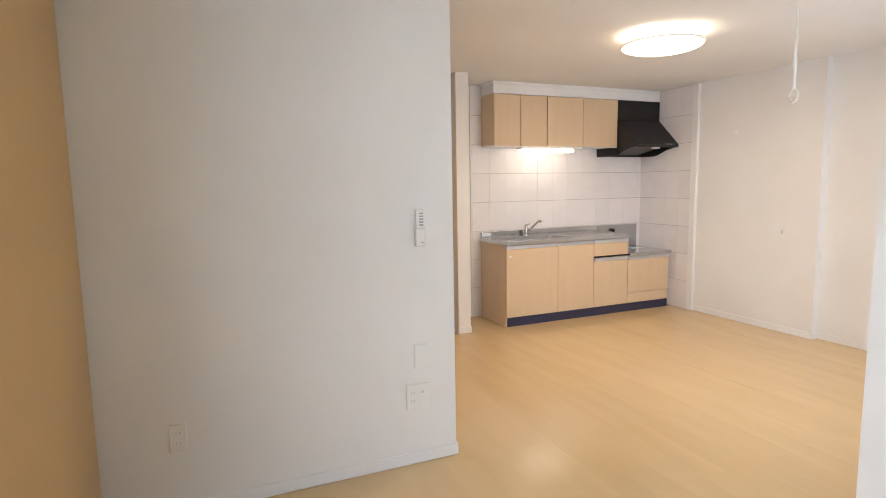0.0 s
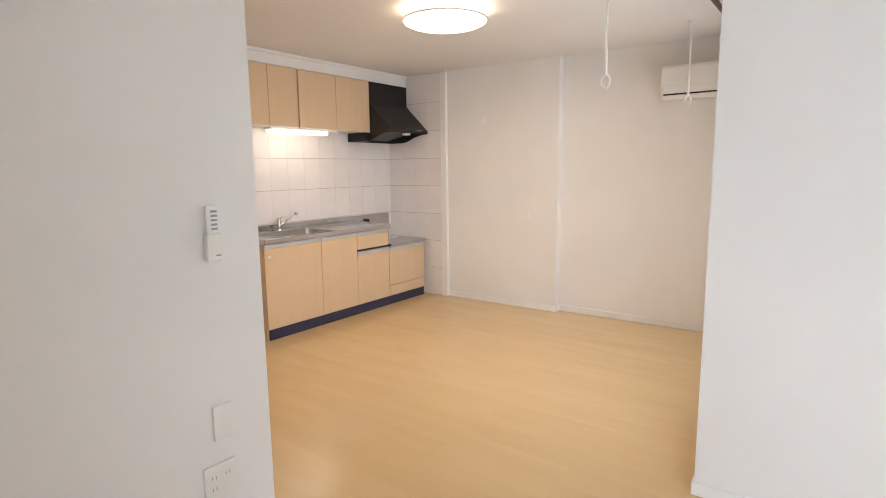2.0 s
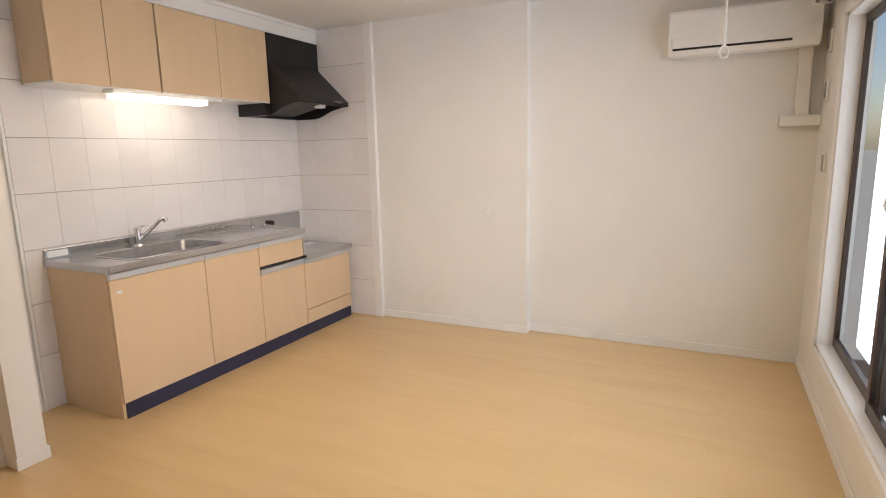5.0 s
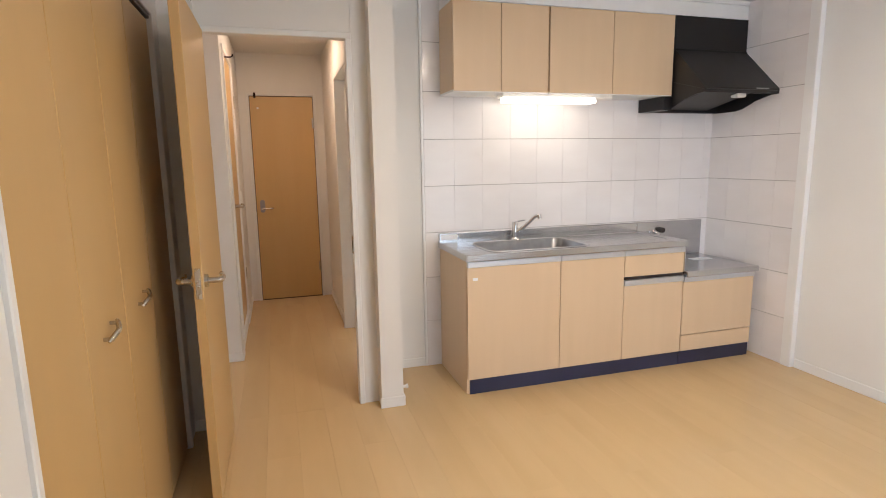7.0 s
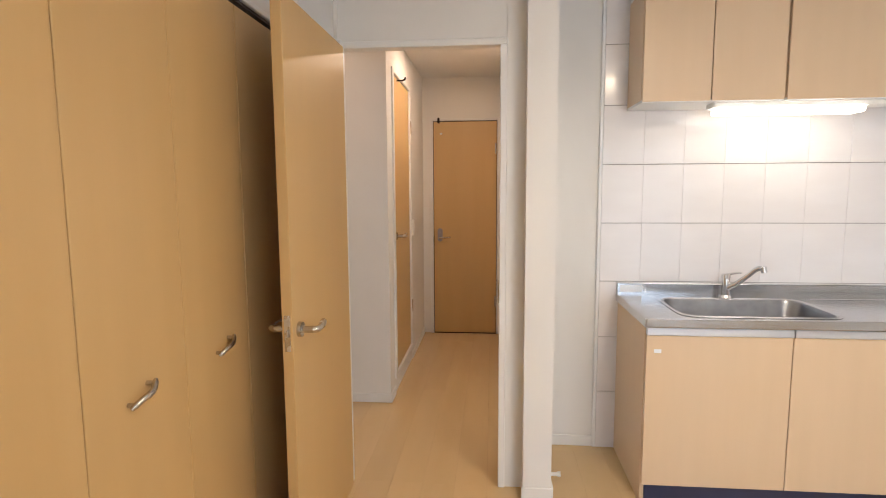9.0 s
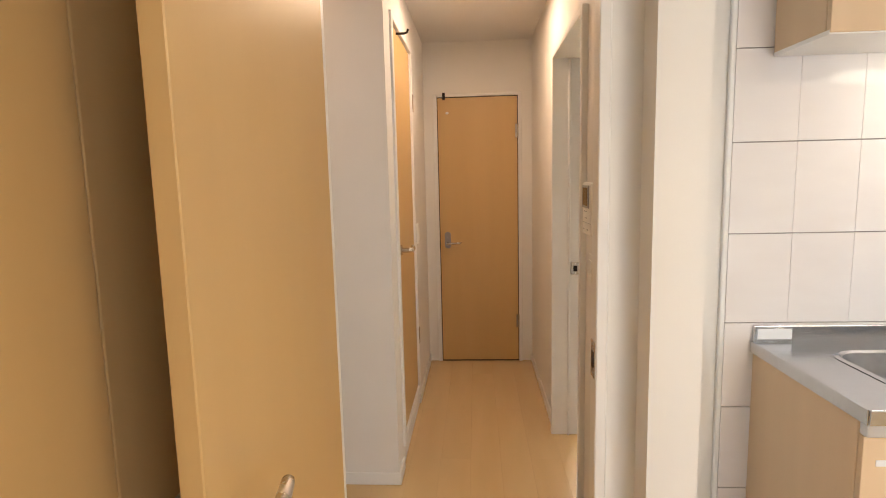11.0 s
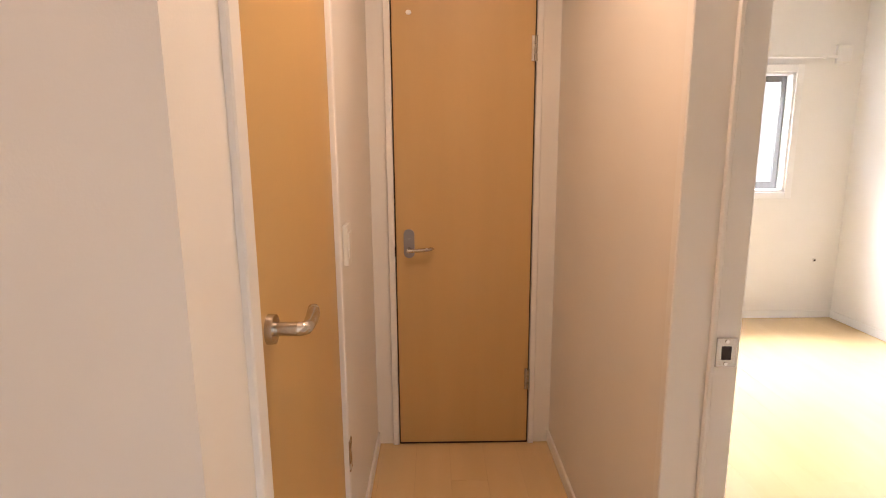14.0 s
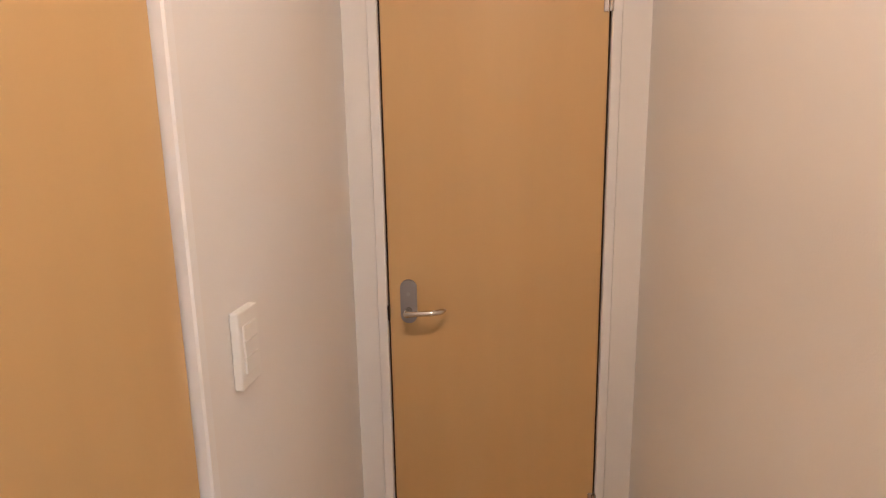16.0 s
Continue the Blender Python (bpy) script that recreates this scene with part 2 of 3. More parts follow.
boxes("wall_closing", [((1.30, 8.20, 0), (2.285, 8.26, H)), ((1.00, 6.356, 0), (1.06, 8.26, H))], WALLPAPER, wl, "wall")
boxes("wall_bedroom_east", [((4.90, 5.85, 0), (5.02, 9.78, H))], WALLPAPER, wl, "wall")
boxes("wall_bedroom_north", [((2.285, 9.78, 0), (2.84, 9.90, H)), ((4.42, 9.78, 0), (5.02, 9.90, H)), ((2.84, 9.78, 0), (4.42, 9.90, 1.00)),
                             ((2.84, 9.78, 1.88), (4.42, 9.90, H))], WALLPAPER, "white bedroom wall with a sliding window", "wall")
boxes("ceiling", [((-0.5, -1.8, H), (5.3, 10.0, 2.5))], CEILING, "white papered ceiling", "ceiling")
floor = boxes("floor", [((-0.5, -1.8, -0.10), (5.3, 10.0, -0.012))], GAP, "pale glossy maple floorboards", "floor")
boxes("ground", [((-400, -400, -3.2), (400, 400, -3.0))], EARTH, "pale gravel ground outside", "ground")

# skirting boards, each run on its own
def skirting(name, x0, y0, x1, y1):
    tagged(part(name, B((x0, y0, 0), (x1, y1, 0.06), 0.003, 1), TRIM), "white skirting board along the wall's foot", "baseboard", "", "structure")


for i, r in enumerate([(-0.27, 3.09, 1.318, 3.10), (1.31, 3.09, 1.32, 3.44), (2.52, -1.6, 2.53, 1.89), (2.53, 1.88, 5.045, 1.89), (5.035, 1.89, 5.045, 3.63),
                       (4.955, 3.64, 4.965, 4.90), (4.965, 3.63, 5.045, 3.64), (2.277, 5.17, 2.419, 5.18), (2.41, 5.18, 2.42, 5.72), (2.41, 5.72, 2.69, 5.73),
                       (2.275, 6.83, 2.285, 7.985), (2.275, 5.34, 2.285, 5.94), (1.49, 7.165, 1.50, 7.985), (0.0, 6.226, 1.50, 6.236), (1.49, 6.236, 1.50, 6.38),
                       (2.42, 9.77, 4.89, 9.78), (4.89, 5.85, 4.90, 9.78), (-0.30, -1.6, -0.29, 1.19), (1.31, 5.218, 1.455, 5.228)]):
    skirting("baseboard" if not i else "baseboard.%03d" % i, *r)


def trim(name, spans, label, mat=None):
    bm = bmesh.new()
    for lo, hi in spans:
        box(bm, lo, hi, 0.003, 1)
    return tagged(part(name, bm, mat or TRIM), label, "trim", "", "structure")


trim("trim_hall_doorway", [((1.46, 5.226, 0), (1.49, 5.287, 2.03)), ((2.175, 5.268, 0), (2.205, 5.332, 2.0)), ((1.49, 5.268, 2.0), (2.205, 5.332, 2.03))],
     "white door frame without a threshold")
trim("trim_bedroom_doorway", [((2.262, 5.96, 0), (2.43, 5.99, 2.03)), ((2.262, 6.745, 0), (2.415, 6.775, 2.03)), ((2.262, 5.99, 2.0), (2.43, 6.745, 2.03)),
                              ((2.345, 6.733, 0), (2.358, 6.745, 2.0))], "white door frame with a latch plate")
trim("trim_hall_end_door", [((1.56, 7.968, 0), (1.588, 8.10, 2.03)), ((2.184, 7.968, 0), (2.21, 8.10, 2.03)), ((1.588, 7.968, 2.008), (2.184, 8.10, 2.03))],
     "white frame round a closed door")
trim("trim_hall_side_door", [((1.37, 6.40, 0.10), (1.502, 6.445, 2.17)), ((1.37, 7.140, 0.10), (1.502, 7.162, 2.17)), ((1.37, 6.445, 2.14), (1.502, 7.140, 2.17)),
                             ((1.37, 6.445, 0.10), (1.502, 7.140, 0.128))], "white frame round a raised door")
trim("trim_closet", [((1.20, 3.45, 0), (1.322, 3.475, 2.03)), ((1.20, 5.045, 0), (1.322, 5.07, 2.03)), ((1.20, 3.475, 2.01), (1.322, 5.045, 2.03))], "white closet frame")
trim("trim_closet_track", [((1.27, 3.475, 1.995), (1.312, 5.045, 2.01))], "dark brown sliding track above the closet doors", BROWNSASH)
trim("trim_tile_edge", [((4.925, 4.905, 0), (4.965, 4.975, H)), ((2.683, 5.712, 0), (2.70, 5.73, H))], "white strip finishing the tiles")


# ---- doors ----
def lever(door, at, way, out, flip=1):
    """A satin lever handle: round rose, neck and a curved grip. way: along the door; out: off its face."""
    a, w, o = Vector(at), Vector(way), Vector(out)
    h = part("handle", rod(bmesh.new(), a, a + o * 0.012, 0.026, 0.025, 28), NICKEL, door, "satin nickel lever handle", True)
    part("neck", rod(bmesh.new(), a + o * 0.008, a + o * 0.05, 0.012), NICKEL, h, "", True)
    # straight neck, tight elbow, then a slim paddle that runs along the door
    pts = [a + o * 0.046 - w * 0.002, a + o * 0.055, a + o * 0.061 + w * 0.007, a + o * 0.062 + w * 0.018]
    rad = [0.0105, 0.0115, 0.0118, 0.0112]
    for k in range(1, 11):
        t = k / 10
        pts.append(a + o * (0.062 - 0.012 * t * t) + w * (0.018 + 0.094 * t) + Vector((0, 0, 0.004 * t * t)))
        rad.append(0.0100 + 0.0022 * math.sin(math.pi * t) if k < 10 else 0.004)
    part("grip", tube(bmesh.new(), pts, rad, 14, 1.0), NICKEL, h, "curved paddle grip", True)
    return h


def hinge(door, at, axis):
    x, y, z = at
    dx, dy = axis
    hb = part("hinge", B((x - 0.002 - 0.016 * abs(dx), y - 0.002 - 0.016 * abs(dy), z - 0.05), (x + 0.002 + 0.016 * abs(dx), y + 0.002 + 0.016 * abs(dy), z + 0.05), 0.001, 1), NICKEL, door, "satin metal hinge")
    bm = bmesh.new()
    for k in range(3):
        rod(bm, (x - 0.004 * abs(dy), y - 0.004 * abs(dx), z - 0.05 + k * 0.034), (x - 0.004 * abs(dy), y - 0.004 * abs(dx), z - 0.019 + k * 0.034), 0.0065)
    part("hinge_pin", bm, NICKEL, hb, "", True)


# door at the end of the hall
d = thing("door_1", (1.88, 8.0, 0), "closed flat wooden door at the end of the hall", "door", "", "structure")
part("leaf", B((1.594, 7.976, 0.010), (2.178, 8.011, 2.001), 0.002, 1), DOORWOOD, d)
# Four dark strips imitate the shade in the gap round the leaf.
for lo, hi in (((1.5885, 7.984, 0.0), (1.5935, 8.022, 2.0075)), ((2.1785, 7.984, 0.0), (2.1835, 8.022, 2.0075)),
               ((1.594, 7.984, 2.0015), (2.178, 8.022, 2.0075)), ((1.594, 7.980, 0.0003), (2.178, 8.022, 0.0095))):
    part("seal", B(lo, hi), GAP, d, "dark strip put in as gap shade round the door leaf")
bm = B((1.627, 7.964, 0.888), (1.673, 7.976, 1.012))
bmesh.ops.bevel(bm, geom=[e for e in bm.edges if abs(e.verts[0].co.y - e.verts[1].co.y) > 0.005], offset=0.021, segments=8, affect="EDGES", profile=0.5)
pl = part("lock_plate", bm, PLATE, d, "brushed oval lock plate", True)
part("lock_slot", rod(bmesh.new(), (1.650, 7.965, 0.972), (1.650, 7.961, 0.972), 0.005), BUTTON, pl)
part("neck", rod(bmesh.new(), (1.650, 7.966, 0.925), (1.650, 7.925, 0.925), 0.010), NICKEL, pl, "", True)
part("grip", tube(bmesh.new(), [(1.645 + 0.010 * k, 7.922 + (0.0016 * max(0, k - 7) ** 2), 0.925 + 0.0006 * k) for k in range(12)], [0.008] * 11 + [0.004], 12), NICKEL, pl, "", True)
part("latch", B((1.588, 7.970, 0.893), (1.5945, 7.990, 0.935)), SCREEN, d, "dark latch in the door's edge")
hinge(d, (2.181, 7.974, 1.752), (1, 0))
hinge(d, (2.181, 7.974, 0.318), (1, 0))
bm = B((1.632, 7.95, 1.985), (1.652, 7.976, 2.035), 0.003)
part("catch", bm, SCREEN, d, "black catch at the top edge")
bm = bmesh.new()
bmesh.ops.create_uvsphere(bm, u_segments=14, v_segments=8, radius=0.012, matrix=Matrix.Translation((1.664, 7.975, 1.892)) @ Matrix.Diagonal((1, 0.4, 0.8, 1)))
part("door_bumper", bm, PLASTIC, d, "small clear bumper", True)

# raised door in the hall's side
d = thing("door_2", (1.47, 6.86, 0.128), "closed flat wooden door with a raised sill", "door", "", "structure")
part("leaf", B((1.452, 6.450, 0.132), (1.487, 7.135, 2.136), 0.002, 1), DOORWOOD, d)
# Dark sheet behind the leaf paints the shade in its surrounding gap.
part("seal", B((1.440, 6.446, 0.129), (1.448, 7.139, 2.139)), GAP, d)
lever(d, (1.487, 6.520, 1.067), (0, 1, 0), (1, 0, 0))
hinge(d, (1.5025, 7.158, 1.86), (0, 1))
hinge(d, (1.5025, 7.158, 0.45), (0, 1))
part("catch", tube(bmesh.new(), [(1.49, 6.62, 2.12), (1.53, 6.62, 2.12), (1.545, 6.62, 2.125), (1.55, 6.62, 2.14)], 0.006, 10), SCREEN, d, "black door holder hook", True)

# open door to the living room
d = thing("door_3", (1.48, 5.22, 0), "open flat wooden door standing beside the closet", "door", "", "structure")
part("leaf", B((1.466, 4.522, 0.008), (1.501, 5.222, 1.998), 0.002, 1), DOORWOOD, d)
lever(d, (1.501, 4.582, 0.925), (0, 1, 0), (1, 0, 0))
lever(d, (1.466, 4.582, 0.925), (0, 1, 0), (-1, 0, 0))
lp = part("latch_plate", B((1.474, 4.5195, 0.865), (1.494, 4.523, 0.985), 0.001, 1), NICKEL, d, "metal latch plate in the leaf's edge")
part("latch_bolt", B((1.478, 4.511, 0.913), (1.490, 4.521, 0.937), 0.003), NICKEL, lp)
hinge(d, (1.492, 5.23, 1.75), (0, 1))
hinge(d, (1.492, 5.23, 0.25), (0, 1))

# latch plates in the door frames
def strike(x, y, z, nx, ny):
    s = thing("strike_plate", (x, y, z), "small brass-toned latch plate set in a door frame", "strike plate", "latch plates")
    if ny:
        part("plate", B((x - 0.022, y - 0.003, z - 0.033), (x + 0.022, y, z + 0.033), 0.001, 1), NICKEL, s)
        part("keeper", B((x - 0.010, y - 0.0045, z - 0.016), (x + 0.010, y - 0.0025, z + 0.014)), SCREEN, s, "dark latch hole")
        for dz in (-0.025, 0.025):
            part("screw", rod(bmesh.new(), (x, y - 0.0025, z + dz), (x, y - 0.005, z + dz), 0.004, seg=10), CHROME, s)
    else:
        part("plate", B((x - 0.003, y - 0.022, z - 0.05), (x, y + 0.022, z + 0.05), 0.001, 1), NICKEL, s)
        part("keeper", B((x - 0.0045, y - 0.010, z - 0.022), (x - 0.0025, y + 0.010, z + 0.020)), SCREEN, s, "dark latch hole")
        for dz in (-0.04, 0.04):
            part("screw", rod(bmesh.new(), (x - 0.0025, y, z + dz), (x - 0.005, y, z + dz), 0.004, seg=10), CHROME, s)


strike(2.385, 6.745, 0.927, 0, 1)
strike(2.175, 5.295, 0.925, 1, 0)

# folding closet doors
c = thing("closet_door", (1.29, 3.48, 0), "closed folding closet doors in pale wood", "closet door")
seams = [3.478, 3.862, 4.246, 4.634, 5.042]
for k in range(4):
    pn = part("panel", B((1.272, seams[k] + 0.0015, 0.012), (1.300, seams[k + 1] - 0.0015, 1.992), 0.0025), DOORWOOD, c)
    if k in (1, 2):
        y = 4.036 if k == 1 else 4.448
        for dy in (-0.036, 0.036):
            part("handle_post", rod(bmesh.new(), (1.299, y + dy, 0.906 + dy * 0.4), (1.322, y + dy, 0.906 + dy * 0.4), 0.006), NICKEL, pn, "", True)
        pts = [(1.316 + 0.014 * math.sin(math.pi * s / 12), y - 0.048 + 0.096 * s / 12, 0.906 + 0.020 * (s / 12 - 0.5) * 2 + 0.004 * math.sin(s * 0.52)) for s in range(13)]
        part("pull", tube(bmesh.new(), pts, [0.004] + [0.0078] * 11 + [0.005], 12), NICKEL, pn, "curved satin pull handle", True)


# ---- windows ----
def sliding_window(name, x0, x1, z0, z1, y, inward, sash, label, casing=0.055, grey=False):
    """Two sliding sashes in a frame, with a white casing; inward is +1 or -1 along y to the room."""
    w = thing(name, ((x0 + x1) / 2, y, z0), label, "window", "", "structure")
    ya, yb = sorted((y, y - inward * 0.10))
    bm = bmesh.new()
    for lo, hi in (((x0, ya, z0), (x0 + 0.02, yb, z1)), ((x1 - 0.02, ya, z0), (x1, yb, z1)), ((x0, ya, z0), (x1, yb, z0 + 0.02)), ((x0, ya, z1 - 0.02), (x1, yb, z1))):
        box(bm, lo, hi)
    part("window_frame", bm, TRIM, w, "white inner frame")
    bm = bmesh.new()
    yc, yd = sorted((y - inward * 0.004, y + inward * 0.014))
    for lo, hi in (((x0 - casing, yc, z0 - casing), (x0, yd, z1 + casing)), ((x1, yc, z0 - casing), (x1 + casing, yd, z1 + casing)),
                   ((x0, yc, z1), (x1, yd, z1 + casing)), ((x0, yc, z0 - casing), (x1, yd, z0))):
        box(bm, lo, hi, 0.002, 1)
    part("window_casing", bm, TRIM, w, "white casing")
    xm = (x0 + x1) / 2
    for k, (a, b) in enumerate(((x0 + 0.02, xm + 0.03), (xm - 0.03, x1 - 0.02))):
        yy = y - inward * (0.055 + 0.026 * k)
        bm = bmesh.new()
        zz0, zz1 = z0 + 0.02, z1 - 0.02
        for lo, hi in (((a, yy - 0.011, zz0), (a + 0.04, yy + 0.011, zz1)), ((b - 0.04, yy - 0.011, zz0), (b, yy + 0.011, zz1)),
                       ((a + 0.04, yy - 0.011, zz0), (b - 0.04, yy + 0.011, zz0 + 0.055)), ((a + 0.04, yy - 0.011, zz1 - 0.045), (b - 0.04, yy + 0.011, zz1))):
            box(bm, lo, hi, 0.002, 1)
        s = part("sash", bm, sash, w)
        g = part("pane", B((a + 0.04, yy - 0.002, zz0 + 0.055), (b - 0.04, yy + 0.002, zz1 - 0.045)), GLASS, s, "clear glass pane")
        g.visible_shadow = False
        if k == 0:
            ly = yy + inward * 0.016
            part("crescent_lock", tube(bmesh.new(), [(xm + 0.01, ly + inward * 0.01 * math.sin(q * 0.3), (z0 + z1) / 2 - 0.03 + 0.006 * q) for q in range(11)], 0.007, 10), PLASTIC if not grey else BUTTON, s, "crescent lock", True)
    return w


sliding_window("window_1", 2.75, 4.50, 0.30, 2.00, 1.88, 1, BROWNSASH, "tall sliding balcony window with dark brown sashes", 0.06)
sliding_window("window_2", 2.84, 4.42, 1.00, 1.88, 9.78, -1, GREYSASH, "aluminium sliding bedroom window with white casing", 0.05, True)
west = sliding_window("window_3", -1.10, 0.70, 0.20, 2.00, -0.30, 1, BROWNSASH, "sliding window lighting the first room", 0.05)
west.matrix_world = Matrix.Rotation(radians(-90), 4, "Z") @ west.matrix_world

# neighbouring house seen through the bedroom window
hs = thing("neighbour_house", (4.0, 16.0, -3.0), "pale rendered house with a mauve post across the way", "house")
part("wall", B((-6, 16.0, -3.0), (16, 22.0, 5.2)), CEMENT, hs)
prism_bm = prism(bmesh.new(), [(15.5, 5.2), (22.5, 5.2), (19.0, 7.4)], -6.4, 16.4)
part("roof", prism_bm, BUTTON, hs, "grey pitched roof")
part("post", B((6.48, 15.7, -3.0), (6.76, 15.99, 5.2), 0.01, 1), MAUVE, hs, "mauve painted post")
for x in (5.0, 9.2):
    wn = part("window", B((x, 15.95, 0.6), (x + 1.3, 16.02, 2.0), 0.01, 1), GREYSASH, hs)
    part("pane", B((x + 0.06, 15.93, 0.66), (x + 1.24, 15.96, 1.94)), PAPER, wn)

# ---- kitchen ----
k = thing("sink_cabinet", (3.54, 5.45, 0), "pale wood kitchen base cabinet with a navy plinth", "cabinet")
part("side_panel", B((2.797, 5.198, 0.0), (2.814, 5.722, 0.806), 0.0015, 1), CABWOOD, k)
part("side_panel", B((4.268, 5.206, 0.0), (4.286, 5.722, 0.806)), CABWOOD, k)
part("front_frame", B((2.8145, 5.198, 0.0), (4.286, 5.2055, 0.806)), CABWOOD, k)
part("base_panel", B((2.8145, 5.206, 0.07), (4.2675, 5.70, 0.088)), CABWOOD, k)
part("back", B((2.8145, 5.7005, 0.0), (4.2675, 5.710, 0.806)), CABWOOD, k)
part("plinth", B((2.815, 5.190, 0.0), (4.286, 5.1975, 0.088)), NAVY, k, "dark navy plinth")
rails = []
for a, b, z0, z1 in ((2.800, 3.392, 0.094, 0.766), (3.396, 3.837, 0.094, 0.766), (3.841, 4.284, 0.632, 0.766), (3.841, 4.284, 0.094, 0.574)):
    dr = part("drawer" if z0 > 0.5 else "door", B((a, 5.178, z0), (b, 5.1965, z1), 0.002), CABWOOD, k)
    rl = B((a, 5.168, z1 + 0.001), (b, 5.1965, z1 + 0.037), 0.004)
    part("grip_rail", rl, ALU, dr, "aluminium grip rail")
# Solid near-black strip, its colour standing in for shade under the drawer.
part("gap", B((3.841, 5.186, 0.6115), (4.284, 5.1975, 0.6315)), SCREEN, k, "dark strip painting the shade in the finger gap")
part("label", B((2.832, 5.1765, 0.690), (2.862, 5.1785, 0.706)), PAPER, k, "small paper sticker")

st = thing("stove_cabinet", (4.58, 5.45, 0), "low pale wood cabinet for a gas stove", "cabinet")
part("body", B((4.290, 5.198, 0.0), (4.868, 5.722, 0.600), 0.0015, 1), CABWOOD, st)
part("plinth", B((4.290, 5.190, 0.0), (4.868, 5.1975, 0.088)), NAVY, st, "dark navy plinth")
dr = part("door", B((4.292, 5.178, 0.206), (4.866, 5.1965, 0.564), 0.002), CABWOOD, st)
part("grip_rail", B((4.292, 5.168, 0.565), (4.866, 5.1965, 0.599), 0.004), ALU, dr, "aluminium grip rail")
part("lower_panel", B((4.292, 5.178, 0.094), (4.866, 5.1965, 0.200), 0.002), CABWOOD, st)
tp = part("top", B((4.290, 5.145, 0.602), (4.872, 5.708, 0.640), 0.004), STEEL, st, "brushed steel stove top")
part("upstand", B((4.300, 5.694, 0.6405), (4.872, 5.708, 0.900), 0.002, 1), STEEL, st, "steel splash plate")
part("upstand_side", B((4.2845, 5.170, 0.6405), (4.2888, 5.693, 0.806)), STEEL, st)
part("note", B((4.62, 5.46, 0.6402), (4.78, 5.53, 0.642)), PAPER, st, "paper note left on the steel")

# worktop with a real sink bowl
SX0, SX1, SY0, SY1, ZT = 2.965, 3.60, 5.20, 5.575, 0.845
wt = thing("worktop", (3.54, 5.45, 0.808), "stainless steel worktop with a sunken sink", "worktop")


def rounded(x0, x1, y0, y1, r, seg=6):
    out = []
    for cx, cy, a0 in ((x1 - r, y1 - r, 0), (x0 + r, y1 - r, 90), (x0 + r, y0 + r, 180), (x1 - r, y0 + r, 270)):
        for q in range(seg + 1):
            a = radians(a0 + 90 * q / seg)
            out.append((cx + r * math.cos(a), cy + r * math.sin(a)))
    return out


bm = bmesh.new()
X0, X1, Y0, Y1 = 2.788, 4.289, 5.150, 5.694
inner = rounded(SX0, SX1, SY0, SY1, 0.07)
n = len(inner)


def sheet_quad(x0, x1, y0, y1):
    bm.faces.new([bm.verts.new(v) for v in ((x0, y0, ZT), (x1, y0, ZT), (x1, y1, ZT), (x0, y1, ZT))])


for quad in ((X0, SX0, Y0, Y1), (SX1, X1, Y0, Y1), (SX0, SX1, Y0, SY0), (SX0, SX1, SY1, Y1)):
    sheet_quad(*quad)
for q, corner in enumerate(((SX1, SY1), (SX0, SY1), (SX0, SY0), (SX1, SY0))):
    arc = inner[q * (n // 4):(q + 1) * (n // 4)]
    cv = bm.verts.new((*corner, ZT))
    av = [bm.verts.new((x, y, ZT)) for x, y in arc]
    for a, b in zip(av, av[1:]):
        bm.faces.new((cv, a, b))
part("sheet", bm, STEEL, wt)
part("front_lip", B((X0, Y0 - 0.006, 0.808), (X1, Y0, ZT + 0.002), 0.003), STEEL, wt, "folded steel front edge")
part("side_lip", B((X0 - 0.004, Y0, 0.808), (X0, Y1 + 0.014, ZT + 0.001)), STEEL, wt)
part("upstand", B((X0, 5.694, 0.808), (4.298, 5.708, 0.900), 0.002, 1), STEEL, wt, "steel upstand against the tiles")
bm = bmesh.new()
levels = [(0.0, ZT), (0.006, ZT - 0.012), (0.012, ZT - 0.13), (0.03, ZT - 0.155), (0.06, ZT - 0.165)]
rings = [[bm.verts.new((x, y, z)) for x, y in rounded(SX0 + o, SX1 - o, SY0 + o, SY1 - o, max(0.02, 0.07 - o * 0.5))] for o, z in levels]
for a, b in zip(rings, rings[1:]):
    for q in range(n):
        bm.faces.new((a[q], a[(q + 1) % n], b[(q + 1) % n], b[q]))
bm.faces.new(rings[-1])
bowl = part("sink_bowl", bm, STEEL_SHADED, wt, "deep steel sink bowl", True)
part("drain", rod(bmesh.new(), (3.10, 5.40, ZT - 0.163), (3.10, 5.40, ZT - 0.150), 0.055, seg=28), BUTTON, bowl, "dark drain basket", True)
bm = bmesh.new()
rim = rounded(SX0 - 0.02, SX1 + 0.02, SY0 - 0.02, SY1 + 0.02, 0.085)
rin = rounded(SX0 + 0.001, SX1 - 0.001, SY0 + 0.001, SY1 - 0.001, 0.069)
r0 = [bm.verts.new((x, y, ZT + 0.0015)) for x, y in rim]
r1 = [bm.verts.new(((a[0] + b[0]) / 2, (a[1] + b[1]) / 2, ZT + 0.006)) for a, b in zip(rim, rin)]
r2 = [bm.verts.new((x, y, ZT + 0.0005)) for x, y in rin]
for a, b in ((r0, r1), (r1, r2)):
    for q in range(n):
        bm.faces.new((a[q], a[(q + 1) % n], b[(q + 1) % n], b[q]))
part("sink_rim", bm, STEEL, wt, "raised bead round the sink", True)
part("drainer_ridge", tube(bmesh.new(), [(3.68, 5.60, ZT + 0.001), (4.18, 5.60, ZT + 0.001), (4.22, 5.56, ZT + 0.001), (4.22, 5.28, ZT + 0.001)], 0.0035, 8), STEEL, wt, "", True)
part("label", B((2.80, 5.6915, 0.855), (2.91, 5.6945, 0.890)), PAPER, wt, "printed paper sticker")

